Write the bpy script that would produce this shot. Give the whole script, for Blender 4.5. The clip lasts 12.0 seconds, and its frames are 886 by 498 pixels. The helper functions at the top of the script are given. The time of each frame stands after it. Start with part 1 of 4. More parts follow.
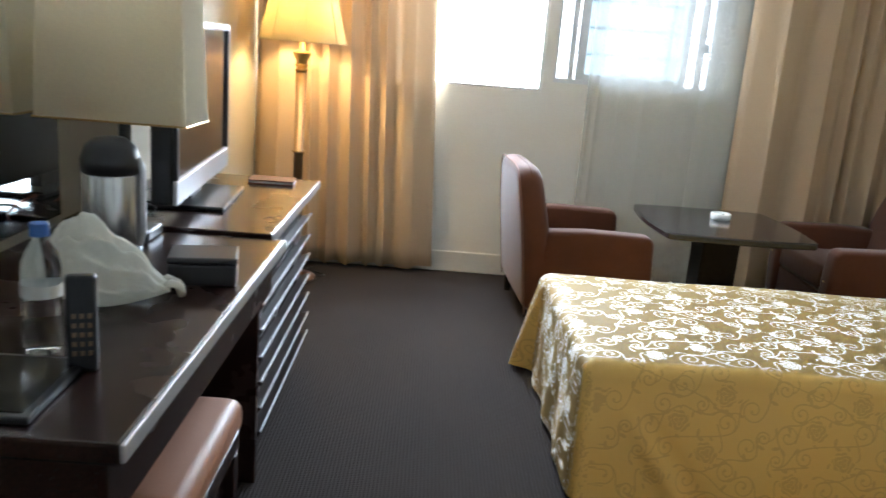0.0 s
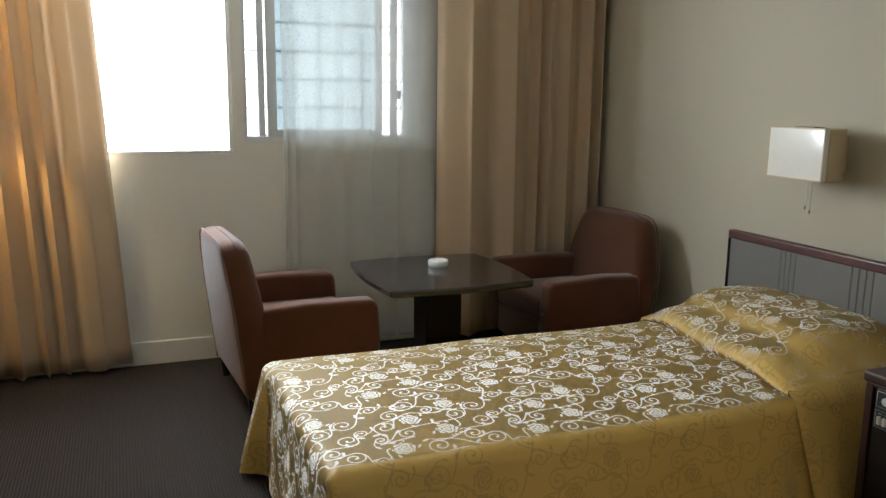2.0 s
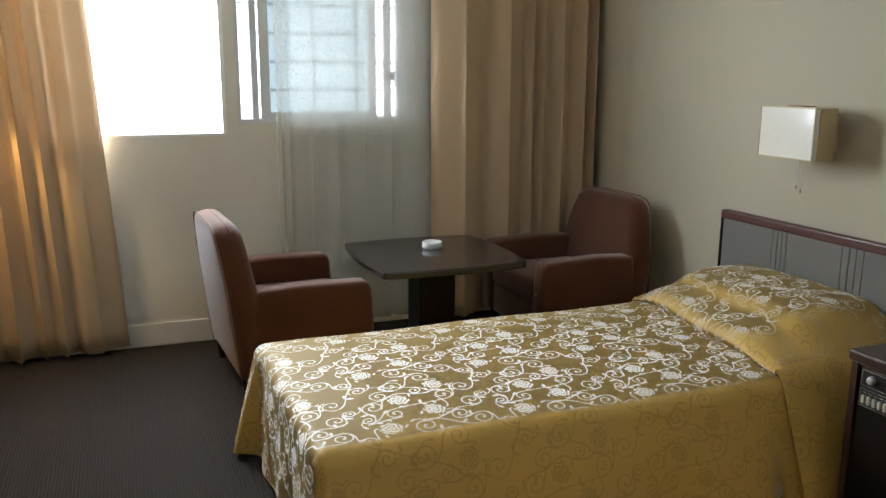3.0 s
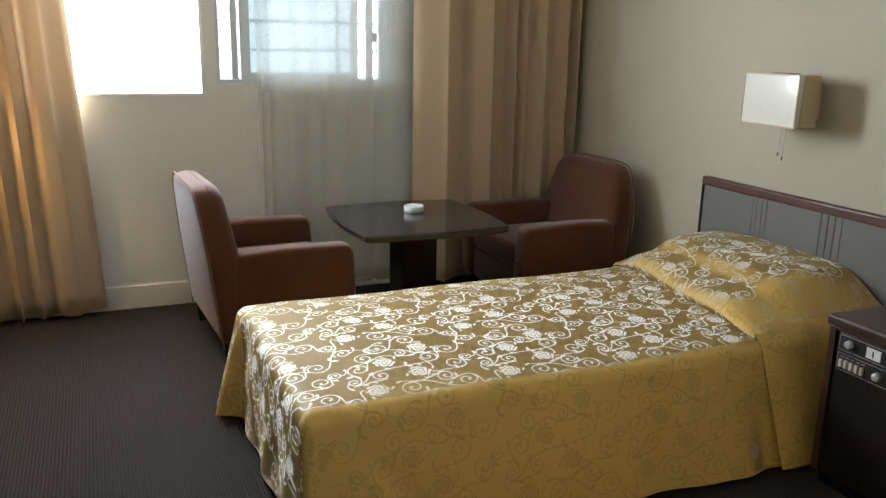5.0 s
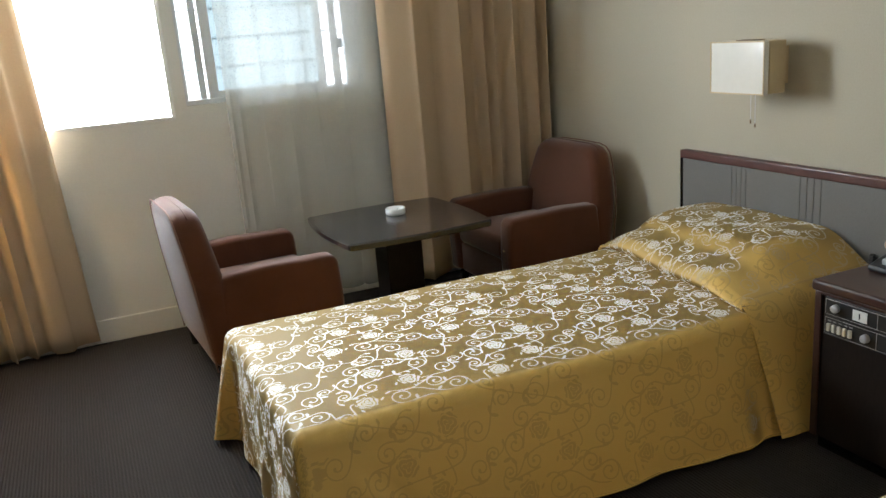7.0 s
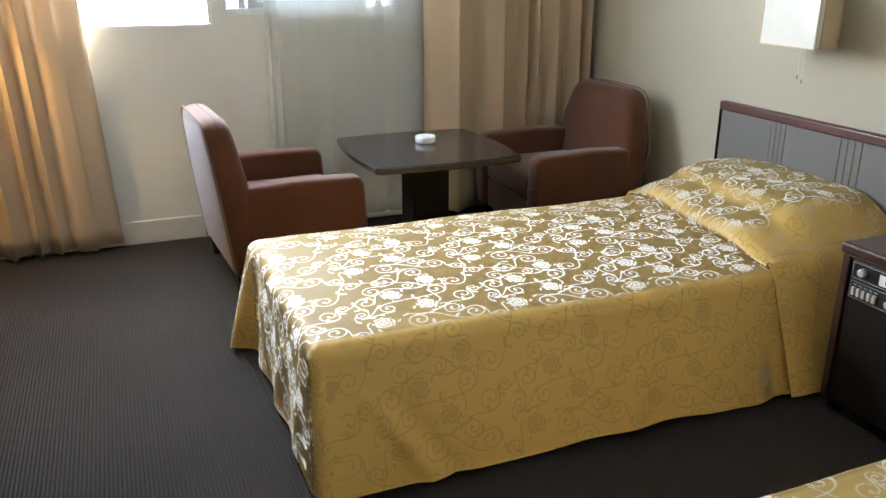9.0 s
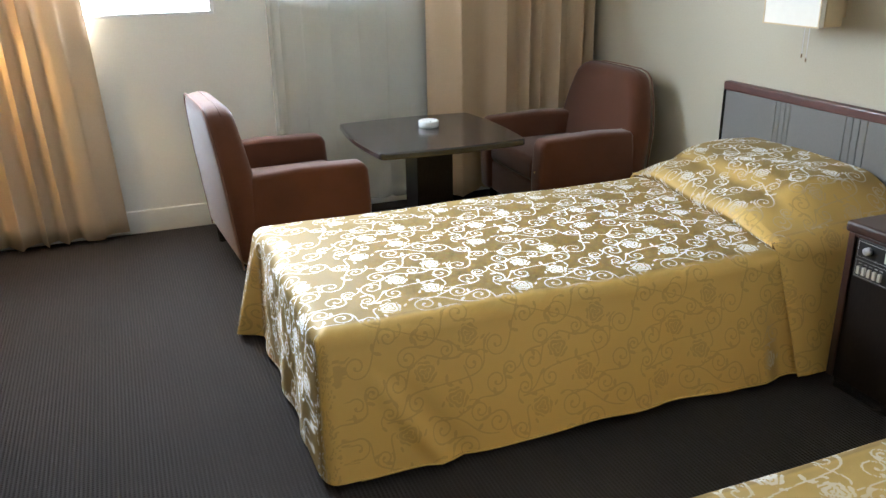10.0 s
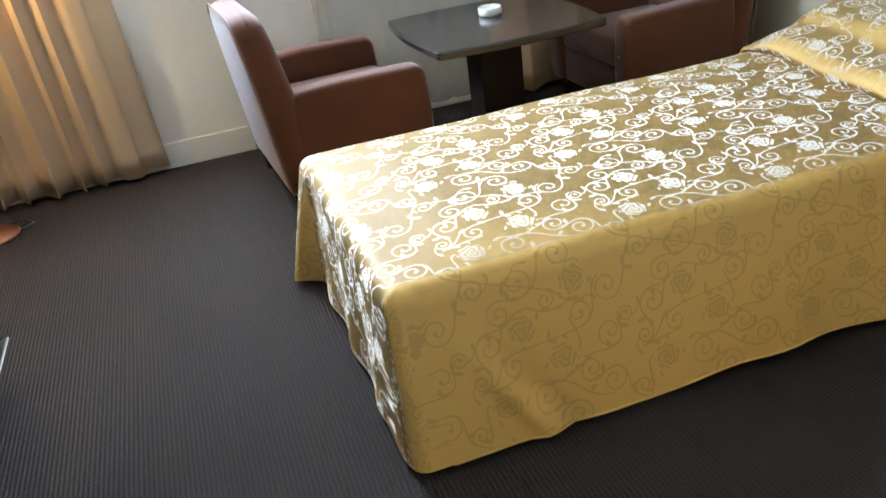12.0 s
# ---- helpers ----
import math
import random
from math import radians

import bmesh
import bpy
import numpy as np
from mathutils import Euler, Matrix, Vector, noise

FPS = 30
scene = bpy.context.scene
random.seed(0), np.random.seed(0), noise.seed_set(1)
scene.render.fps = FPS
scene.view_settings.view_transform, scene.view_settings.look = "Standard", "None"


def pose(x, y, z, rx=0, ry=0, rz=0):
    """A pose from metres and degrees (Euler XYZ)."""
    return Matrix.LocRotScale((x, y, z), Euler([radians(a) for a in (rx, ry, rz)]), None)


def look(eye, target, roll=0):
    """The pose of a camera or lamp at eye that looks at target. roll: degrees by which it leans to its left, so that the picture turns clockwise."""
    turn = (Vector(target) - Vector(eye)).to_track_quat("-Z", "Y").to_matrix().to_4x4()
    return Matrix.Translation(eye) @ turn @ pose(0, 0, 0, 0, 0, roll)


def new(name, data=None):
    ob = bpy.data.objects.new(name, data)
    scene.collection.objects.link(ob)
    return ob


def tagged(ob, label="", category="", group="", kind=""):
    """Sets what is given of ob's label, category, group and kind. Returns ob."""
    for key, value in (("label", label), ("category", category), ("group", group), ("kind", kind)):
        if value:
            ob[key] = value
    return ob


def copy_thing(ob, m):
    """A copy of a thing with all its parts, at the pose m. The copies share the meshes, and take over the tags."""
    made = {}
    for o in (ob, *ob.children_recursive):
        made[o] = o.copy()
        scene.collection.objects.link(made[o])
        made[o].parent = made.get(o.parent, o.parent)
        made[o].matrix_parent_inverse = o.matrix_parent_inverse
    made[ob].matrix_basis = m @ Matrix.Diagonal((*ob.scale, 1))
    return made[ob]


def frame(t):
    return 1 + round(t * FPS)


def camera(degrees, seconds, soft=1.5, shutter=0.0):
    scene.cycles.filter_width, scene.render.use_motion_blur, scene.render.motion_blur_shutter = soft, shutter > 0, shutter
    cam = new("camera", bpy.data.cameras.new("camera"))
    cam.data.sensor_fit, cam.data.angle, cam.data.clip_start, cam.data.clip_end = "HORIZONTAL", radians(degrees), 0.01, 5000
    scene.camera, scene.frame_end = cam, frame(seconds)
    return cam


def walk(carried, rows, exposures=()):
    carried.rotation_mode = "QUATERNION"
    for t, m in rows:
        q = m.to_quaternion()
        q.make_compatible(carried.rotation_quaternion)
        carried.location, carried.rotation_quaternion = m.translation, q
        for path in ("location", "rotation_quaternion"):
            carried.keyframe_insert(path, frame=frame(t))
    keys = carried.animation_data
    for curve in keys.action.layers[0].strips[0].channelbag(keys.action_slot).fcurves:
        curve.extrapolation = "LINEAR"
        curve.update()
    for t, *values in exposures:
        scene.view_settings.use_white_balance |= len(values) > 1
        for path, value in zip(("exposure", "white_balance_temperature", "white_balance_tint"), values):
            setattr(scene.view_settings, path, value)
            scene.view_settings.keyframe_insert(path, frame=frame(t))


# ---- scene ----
cam = camera(57.4, 12.0, shutter=0.25)
PATH = [
    (0, (1.031, 0.554, 1.324), (1.08, 2.494, 0.838), 4.7),
    (0.2, (1.067, 0.640, 1.340), (1.213, 2.568, 0.828), 5.0),
    (0.3, (1.106, 0.660, 1.338), (1.289, 2.597, 0.876), 3.6),
    (0.5, (1.154, 0.774, 1.364), (1.437, 2.709, 0.944), -0.6),
    (0.7, (1.208, 0.867, 1.375), (1.557, 2.795, 0.975), -2.4),
    (1, (1.186, 0.916, 1.401), (1.68, 2.817, 1.027), -2.4),
    (1.5, (1.117, 0.916, 1.408), (1.832, 2.746, 1.032), 0.4),
    (2, (1.091, 0.911, 1.417), (1.817, 2.737, 1.047), 0.7),
    (2.5, (1.119, 0.896, 1.418), (1.832, 2.725, 1.039), 0.5),
    (3, (1.137, 0.88, 1.424), (1.85, 2.701, 1.007), 0.3),
    (5, (1.105, 0.898, 1.411), (1.87, 2.678, 0.914), 1.2),
    (5.5, (1.14, 0.902, 1.416), (1.905, 2.671, 0.88), -0.3),
    (6, (1.187, 0.883, 1.435), (1.932, 2.666, 0.918), -3.2),
    (6.5, (1.19, 0.892, 1.439), (1.93, 2.673, 0.91), -4.5),
    (7, (1.182, 0.89, 1.447), (1.944, 2.664, 0.927), -4.6),
    (7.2, (1.174, 0.888, 1.443), (1.929, 2.667, 0.928), -4.5),
    (9, (1.161, 0.898, 1.417), (1.856, 2.651, 0.751), 0.0),
    (9.5, (1.163, 0.895, 1.424), (1.853, 2.647, 0.75), -0.4),
    (10, (1.161, 0.893, 1.417), (1.839, 2.639, 0.716), -0.9),
    (10.5, (1.104, 0.909, 1.43), (1.778, 2.655, 0.726), -1.1),
    (11, (1.094, 0.98, 1.424), (1.721, 2.751, 0.74), -1.6),
    (11.2, (1.141, 1.068, 1.405), (1.741, 2.849, 0.712), -2.4),
    (11.5, (1.244, 1.222, 1.379), (1.76, 2.987, 0.593), -4.5),
    (11.7, (1.262, 1.305, 1.358), (1.745, 3.050, 0.505), -6.3),
    (12, (1.28, 1.365, 1.339), (1.757, 3.066, 0.402), -7.9),
]
EXPOSURES = [(0.0, 1.25, 5680, 10), (0.5, 0.55, 5780, 10), (1.0, 0.17, 5930, 10), (1.5, 0.3, 6230, 10), (2.5, 0.45, 6230, 10), (3.2, 0.5, 6230, 10), (5.0, 0.7, 6180, 10), (5.5, 0.92, 6180, 10), (6.5, 0.7, 6180, 10), (7.2, 0.77, 6180, 10), (9.0, 1.28, 5850, 10), (9.5, 1.38, 5750, 10), (10.5, 1.25, 5700, 10), (11.5, 1.25, 5510, 10), (12.0, 1.5, 5510, 10)]
walk(cam, [(t, look(eye, target, roll)) for t, eye, target, roll in PATH], EXPOSURES)

# ---- world, large lights, exposure ----
world = bpy.data.worlds.new("sky")
scene.world = world
world.use_nodes = True
wn = world.node_tree.nodes
sky = wn.new("ShaderNodeTexSky")
sky.sky_type, sky.sun_disc = "NISHITA", False
sky.sun_elevation, sky.sun_rotation = radians(40), radians(200)
world.node_tree.links.new(sky.outputs[0], wn["Background"].inputs[0])
wn["Background"].inputs[1].default_value = 0.12


def area_lamp(name, m, sx, sy, watts, colour):
    data = bpy.data.lights.new(name, "AREA")
    data.shape, data.size, data.size_y, data.energy, data.color = "RECTANGLE", sx, sy, watts, colour
    ob = new(name, data)
    ob.matrix_world = m
    return ob


# daylight entering through the open sash
area_lamp("daylight_open_sash", look((0.95, 5.62, 1.75), (0.95, 4.0, 1.55)), 1.4, 1.3, 150, (0.86, 0.95, 1.0))
sun_data = bpy.data.lights.new("sun", "SUN")
sun_data.energy, sun_data.angle, sun_data.color = 1.0, radians(12), (1.0, 0.96, 0.9)
new("sun", sun_data).matrix_world = look((0, -8, 8), (0, 0, 0))


# ---- materials ----

def nodes_of(name):
    m = bpy.data.materials.new(name)
    m.use_nodes = True
    nt = m.node_tree
    return m, nt, nt.nodes["Principled BSDF"]


def link(nt, a, b):
    nt.links.new(a, b)


def node(nt, kind, **values):
    n = nt.nodes.new(kind)
    for k, v in values.items():
        n.inputs[k].default_value = v
    return n


def surface(name, low, high, rough=0.6, grain=40.0, stains=2.5, bump=0.15, metal=0.0, spec=0.5, stretch=(1, 1, 1), coat=0.0, dist=0.002, rough_var=0.1):
    """Two scales of variation between two base colours, with grain relief."""
    m, nt, b = nodes_of(name)
    tc = nt.nodes.new("ShaderNodeTexCoord")
    mp = node(nt, "ShaderNodeMapping", Scale=stretch)
    link(nt, tc.outputs["Object"], mp.inputs[0])
    fine = node(nt, "ShaderNodeTexNoise", Scale=grain, Detail=6.0)
    wide = node(nt, "ShaderNodeTexNoise", Scale=stains, Detail=4.0)
    link(nt, mp.outputs[0], fine.inputs["Vector"])
    link(nt, tc.outputs["Object"], wide.inputs["Vector"])
    add = nt.nodes.new("ShaderNodeMath")
    add.operation = "MULTIPLY_ADD"
    add.inputs[1].default_value = 0.5
    link(nt, fine.outputs[0], add.inputs[0])
    half = nt.nodes.new("ShaderNodeMath")
    half.operation = "MULTIPLY"
    half.inputs[1].default_value = 0.5
    link(nt, wide.outputs[0], half.inputs[0])
    link(nt, half.outputs[0], add.inputs[2])
    ramp = nt.nodes.new("ShaderNodeValToRGB")
    ramp.color_ramp.elements[0].position, ramp.color_ramp.elements[1].position = 0.3, 0.7
    ramp.color_ramp.elements[0].color, ramp.color_ramp.elements[1].color = (*low, 1), (*high, 1)
    link(nt, add.outputs[0], ramp.inputs[0])
    link(nt, ramp.outputs[0], b.inputs["Base Color"])
    rr = nt.nodes.new("ShaderNodeMapRange")
    rr.inputs[3].default_value, rr.inputs[4].default_value = max(0.02, rough - rough_var), min(1, rough + rough_var)
    link(nt, wide.outputs[0], rr.inputs[0])
    link(nt, rr.outputs[0], b.inputs["Roughness"])
    b.inputs["Metallic"].default_value = metal
    b.inputs["Specular IOR Level"].default_value = spec
    b.inputs["Coat Weight"].default_value = coat
    b.inputs["Coat Roughness"].default_value = 0.12
    if bump:
        bn = node(nt, "ShaderNodeBump", Strength=bump, Distance=dist)
        link(nt, fine.outputs[0], bn.inputs["Height"])
        link(nt, bn.outputs[0], b.inputs["Normal"])
    return m


def ribbed_carpet():
    m = surface("ribbed_carpet", (0.034, 0.028, 0.026), (0.052, 0.043, 0.040), rough=0.95, grain=260, stains=1.6, bump=0.0, spec=0.1)
    nt = m.node_tree
    b = nt.nodes["Principled BSDF"]
    tc = nt.nodes.new("ShaderNodeTexCoord")
    wave = node(nt, "ShaderNodeTexWave", Scale=26.0, Distortion=0.35)
    wave.inputs["Detail Scale"].default_value = 6.0
    wave.bands_direction = "X"
    link(nt, tc.outputs["Object"], wave.inputs["Vector"])
    cross = node(nt, "ShaderNodeTexWave", Scale=30.0, Distortion=1.0)
    cross.bands_direction = "Y"
    link(nt, tc.outputs["Object"], cross.inputs["Vector"])
    mul = nt.nodes.new("ShaderNodeMath")
    mul.operation = "MULTIPLY_ADD"
    mul.inputs[1].default_value = 0.4
    link(nt, cross.outputs["Fac"], mul.inputs[0])
    link(nt, wave.outputs["Fac"], mul.inputs[2])
    bn = node(nt, "ShaderNodeBump", Strength=0.8, Distance=0.004)
    link(nt, mul.outputs[0], bn.inputs["Height"])
    link(nt, bn.outputs[0], b.inputs["Normal"])
    old = b.inputs["Base Color"].links[0].from_socket
    # the colour follows the rib height too, darker down in the grooves
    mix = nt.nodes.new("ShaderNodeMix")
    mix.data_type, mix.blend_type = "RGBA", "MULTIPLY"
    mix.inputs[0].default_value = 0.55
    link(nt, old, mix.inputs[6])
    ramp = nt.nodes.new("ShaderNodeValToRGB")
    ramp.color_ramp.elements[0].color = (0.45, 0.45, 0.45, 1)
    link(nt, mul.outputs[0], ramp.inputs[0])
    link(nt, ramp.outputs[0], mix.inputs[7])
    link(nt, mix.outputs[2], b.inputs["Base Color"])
    return m


def damask():
    """Gold satin with a woven rose and scroll pattern: its pale floating threads shine at a low angle and sink into the ground seen face on."""
    m, nt, b = nodes_of("gold_damask")
    out = nt.nodes["Material Output"]
    at = nt.nodes.new("ShaderNodeAttribute")
    at.attribute_name = "weave"
    tc = nt.nodes.new("ShaderNodeTexCoord")
    ns = node(nt, "ShaderNodeTexNoise", Scale=3.0, Detail=3.0)
    link(nt, tc.outputs["Object"], ns.inputs["Vector"])
    thread = node(nt, "ShaderNodeTexNoise", Scale=700.0, Detail=2.0)
    link(nt, tc.outputs["Object"], thread.inputs["Vector"])
    bn = node(nt, "ShaderNodeBump", Strength=0.15, Distance=0.001)
    link(nt, thread.outputs[0], bn.inputs["Height"])

    def cloth(principled, low, high, rough, sheen, gloss):
        tone = nt.nodes.new("ShaderNodeMix")
        tone.data_type = "RGBA"
        tone.inputs[6].default_value, tone.inputs[7].default_value = (*low, 1), (*high, 1)
        link(nt, ns.outputs[0], tone.inputs[0])
        link(nt, tone.outputs[2], principled.inputs["Base Color"])
        principled.inputs["Roughness"].default_value = rough
        principled.inputs["Specular IOR Level"].default_value = gloss
        principled.inputs["Sheen Weight"].default_value = sheen
        principled.inputs["Sheen Roughness"].default_value = 0.3
        link(nt, bn.outputs[0], principled.inputs["Normal"])

    geo = nt.nodes.new("ShaderNodeNewGeometry")
    across = nt.nodes.new("ShaderNodeVectorMath")
    across.operation = "CROSS_PRODUCT"
    across.inputs[0].default_value = (0, 1, 0)
    link(nt, geo.outputs["Normal"], across.inputs[1])
    weft = nt.nodes.new("ShaderNodeVectorMath")
    weft.operation = "NORMALIZE"
    link(nt, across.outputs[0], weft.inputs[0])
    low_angle = nt.nodes.new("ShaderNodeLayerWeight")
    low_angle.inputs["Blend"].default_value = 0.5

    def shine(under, colour, rough, stretch, most):
        """Threads that lie across the bed: their gloss takes over at a low angle."""
        gloss = nt.nodes.new("ShaderNodeBsdfAnisotropic")
        gloss.inputs["Color"].default_value = (*colour, 1)
        gloss.inputs["Roughness"].default_value = rough
        gloss.inputs["Anisotropy"].default_value = stretch
        link(nt, bn.outputs[0], gloss.inputs["Normal"])
        link(nt, weft.outputs[0], gloss.inputs["Tangent"])
        power = nt.nodes.new("ShaderNodeMapRange")
        power.interpolation_type = "SMOOTHSTEP"
        power.inputs[1].default_value, power.inputs[2].default_value, power.inputs[4].default_value = 0.3, 0.62, most
        link(nt, low_angle.outputs["Facing"], power.inputs[0])
        both = nt.nodes.new("ShaderNodeMixShader")
        link(nt, power.outputs[0], both.inputs[0])
        link(nt, under.outputs[0], both.inputs[1])
        link(nt, gloss.outputs[0], both.inputs[2])
        return both

    cloth(b, (0.63, 0.40, 0.105), (0.70, 0.455, 0.13), 0.5, 0.0, 0.3)
    # near-black gloss dims the ground at low angles, toning down its window-lit top
    satin = shine(b, (0.10, 0.09, 0.07), 0.62, -0.1, 0.62)
    p = nt.nodes.new("ShaderNodeBsdfPrincipled")
    cloth(p, (0.51, 0.32, 0.083), (0.565, 0.365, 0.10), 0.45, 0.3, 0.4)
    silk = shine(p, (0.61, 0.585, 0.52), 0.8, -0.42, 0.9)
    mix = nt.nodes.new("ShaderNodeMixShader")
    crisp = nt.nodes.new("ShaderNodeMapRange")
    crisp.interpolation_type = "SMOOTHSTEP"
    crisp.inputs[1].default_value, crisp.inputs[2].default_value = 0.34, 0.62
    link(nt, at.outputs["Fac"], crisp.inputs[0])
    link(nt, crisp.outputs[0], mix.inputs[0])
    link(nt, satin.outputs[0], mix.inputs[1])
    link(nt, silk.outputs[0], mix.inputs[2])
    link(nt, mix.outputs[0], out.inputs[0])
    return m


def cloth_glow(name, colour, through_part, clear):
    """A curtain cloth: it scatters light on both faces and lets some through."""
    m, nt, b = nodes_of(name)
    out = nt.nodes["Material Output"]
    tc = nt.nodes.new("ShaderNodeTexCoord")
    ns = node(nt, "ShaderNodeTexNoise", Scale=180.0, Detail=4.0)
    link(nt, tc.outputs["Object"], ns.inputs["Vector"])
    ramp = nt.nodes.new("ShaderNodeValToRGB")
    ramp.color_ramp.elements[0].color = (*[c * 0.85 for c in colour], 1)
    ramp.color_ramp.elements[1].color = (*colour, 1)
    link(nt, ns.outputs[0], ramp.inputs[0])
    link(nt, ramp.outputs[0], b.inputs["Base Color"])
    b.inputs["Roughness"].default_value = 0.9
    b.inputs["Specular IOR Level"].default_value = 0.1
    bn = node(nt, "ShaderNodeBump", Strength=0.2, Distance=0.001)
    link(nt, ns.outputs[0], bn.inputs["Height"])
    link(nt, bn.outputs[0], b.inputs["Normal"])
    tr = nt.nodes.new("ShaderNodeBsdfTranslucent")
    link(nt, ramp.outputs[0], tr.inputs[0])
    m1 = nt.nodes.new("ShaderNodeMixShader")
    m1.inputs[0].default_value = through_part
    link(nt, b.outputs[0], m1.inputs[1])
    link(nt, tr.outputs[0], m1.inputs[2])
    last = m1
    if clear:
        tp = nt.nodes.new("ShaderNodeBsdfTransparent")
        m2 = nt.nodes.new("ShaderNodeMixShader")
        m2.inputs[0].default_value = clear
        link(nt, m1.outputs[0], m2.inputs[1])
        link(nt, tp.outputs[0], m2.inputs[2])
        last = m2
    link(nt, last.outputs[0], out.inputs[0])
    return m


def glass(name, colour, rough, ior=1.45):
    m, nt, b = nodes_of(name)
    b.inputs["Base Color"].default_value = (*colour, 1)
    b.inputs["Transmission Weight"].default_value = 1.0
    b.inputs["Roughness"].default_value = rough
    b.inputs["IOR"].default_value = ior
    return m


def glowing(name, colour, strength):
    m, nt, b = nodes_of(name)
    b.inputs["Base Color"].default_value = (*colour, 1)
    b.inputs["Emission Color"].default_value = (*colour, 1)
    b.inputs["Emission Strength"].default_value = strength
    return m


WALLPAPER = surface("beige_wallpaper", (0.42, 0.38, 0.29), (0.47, 0.425, 0.33), rough=0.75, grain=140, stains=1.2, bump=0.25, spec=0.25)
WHITE_PAINT = surface("white_paint", (0.70, 0.70, 0.67), (0.78, 0.78, 0.75), rough=0.6, grain=60, bump=0.08)
WINDOW_WALL = surface("pale_wall_paint", (0.68, 0.66, 0.60), (0.74, 0.72, 0.66), rough=0.75, grain=90, bump=0.1, spec=0.2)
CEILING = surface("ceiling_paint", (0.76, 0.75, 0.71), (0.82, 0.81, 0.77), rough=0.85, grain=50, bump=0.1)
CARPET = ribbed_carpet()
DAMASK = damask()
DARK_WOOD = surface("dark_mahogany", (0.012, 0.006, 0.005), (0.032, 0.013, 0.010), rough=0.26, grain=22, stains=3, bump=0.03, stretch=(6, 1, 6), coat=0.05, spec=0.28)
RED_WOOD = surface("red_mahogany", (0.050, 0.012, 0.007), (0.105, 0.028, 0.016), rough=0.45, grain=20, stains=3, bump=0.03, stretch=(6, 1, 6), coat=0.1)
PLUM_WOOD = surface("plum_mahogany", (0.022, 0.008, 0.006), (0.052, 0.017, 0.012), rough=0.38, grain=20, stains=3, bump=0.03, stretch=(6, 1, 6), coat=0.15)
BLACK_WOOD = surface("black_stained_wood", (0.010, 0.008, 0.009), (0.024, 0.019, 0.02), rough=0.2, grain=25, stains=3, bump=0.03, stretch=(1, 6, 6), coat=0.5)
VINYL = surface("grey_vinyl", (0.135, 0.128, 0.115), (0.17, 0.16, 0.145), rough=0.6, grain=220, stains=2, bump=0.15)
CHAIR_CLOTH = surface("rust_velour", (0.070, 0.022, 0.009), (0.112, 0.039, 0.018), rough=0.9, grain=320, stains=6, bump=0.35, spec=0.15)
CHAIR_CLOTH.node_tree.nodes["Principled BSDF"].inputs["Sheen Weight"].default_value = 0.3
PIPING = surface("pale_piping", (0.17, 0.085, 0.06), (0.23, 0.12, 0.085), rough=0.85, grain=300, bump=0.2)
STOOL_CLOTH = surface("tan_vinyl", (0.30, 0.135, 0.075), (0.37, 0.175, 0.10), rough=0.5, grain=200, bump=0.15)
HEAVY = cloth_glow("beige_curtain_cloth", (0.64, 0.485, 0.325), 0.12, 0.0)
SHEER = cloth_glow("white_sheer_cloth", (0.86, 0.86, 0.83), 0.55, 0.70)
ALU = surface("aluminium_frame", (0.58, 0.60, 0.61), (0.66, 0.68, 0.69), rough=0.45, grain=80, bump=0.03, metal=0.2)
TINTED = glass("tinted_obscure_glass", (0.17, 0.215, 0.225), 0.2)
MIRROR = surface("mirror_silver", (0.78, 0.80, 0.80), (0.82, 0.84, 0.84), rough=0.03, bump=0, metal=1.0, rough_var=0.01)
PORCELAIN = surface("white_porcelain", (0.74, 0.74, 0.72), (0.80, 0.80, 0.78), rough=0.2, bump=0, rough_var=0.03)
BLACK_PLASTIC = surface("black_plastic", (0.012, 0.012, 0.014), (0.024, 0.024, 0.026), rough=0.35, grain=150, bump=0.05)
EDGE_GLINT = surface("lip_edge_glint", (0.20, 0.195, 0.20), (0.36, 0.355, 0.36), rough=0.42, grain=90, bump=0.03, metal=0.3)
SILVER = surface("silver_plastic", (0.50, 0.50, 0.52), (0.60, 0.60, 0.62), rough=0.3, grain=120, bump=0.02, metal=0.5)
STEEL = surface("brushed_steel", (0.50, 0.50, 0.50), (0.62, 0.62, 0.62), rough=0.25, grain=60, stretch=(20, 20, 0.4), bump=0.03, metal=1.0)
BRASS = surface("aged_brass", (0.42, 0.28, 0.11), (0.55, 0.38, 0.16), rough=0.35, grain=50, bump=0.03, metal=1.0)
BRONZE = surface("dull_bronze", (0.20, 0.135, 0.08), (0.30, 0.20, 0.12), rough=0.5, grain=50, bump=0.03, metal=0.6)
LIP_WOOD = surface("polished_lip_wood", (0.010, 0.006, 0.006), (0.022, 0.012, 0.011), rough=0.32, grain=22, stains=3, bump=0.02, stretch=(6, 1, 6), coat=0.1, spec=0.3)
IVORY = surface("ivory_plastic", (0.46, 0.43, 0.36), (0.52, 0.49, 0.42), rough=0.4, bump=0)
HANDSET = surface("beige_plastic", (0.40, 0.27, 0.20), (0.48, 0.33, 0.25), rough=0.4, grain=120, bump=0.03)
COPPER = surface("copper_brown_metal", (0.24, 0.11, 0.055), (0.34, 0.16, 0.08), rough=0.4, grain=50, bump=0.03, metal=0.7)
MATT_BLACK = surface("black_brown_laminate", (0.010, 0.007, 0.006), (0.020, 0.014, 0.011), rough=0.5, grain=30, stains=3, bump=0.03, stretch=(6, 6, 1), spec=0.12)
LAMP_SHADE = cloth_glow("cream_lampshade", (0.88, 0.83, 0.71), 0.8, 0.0)
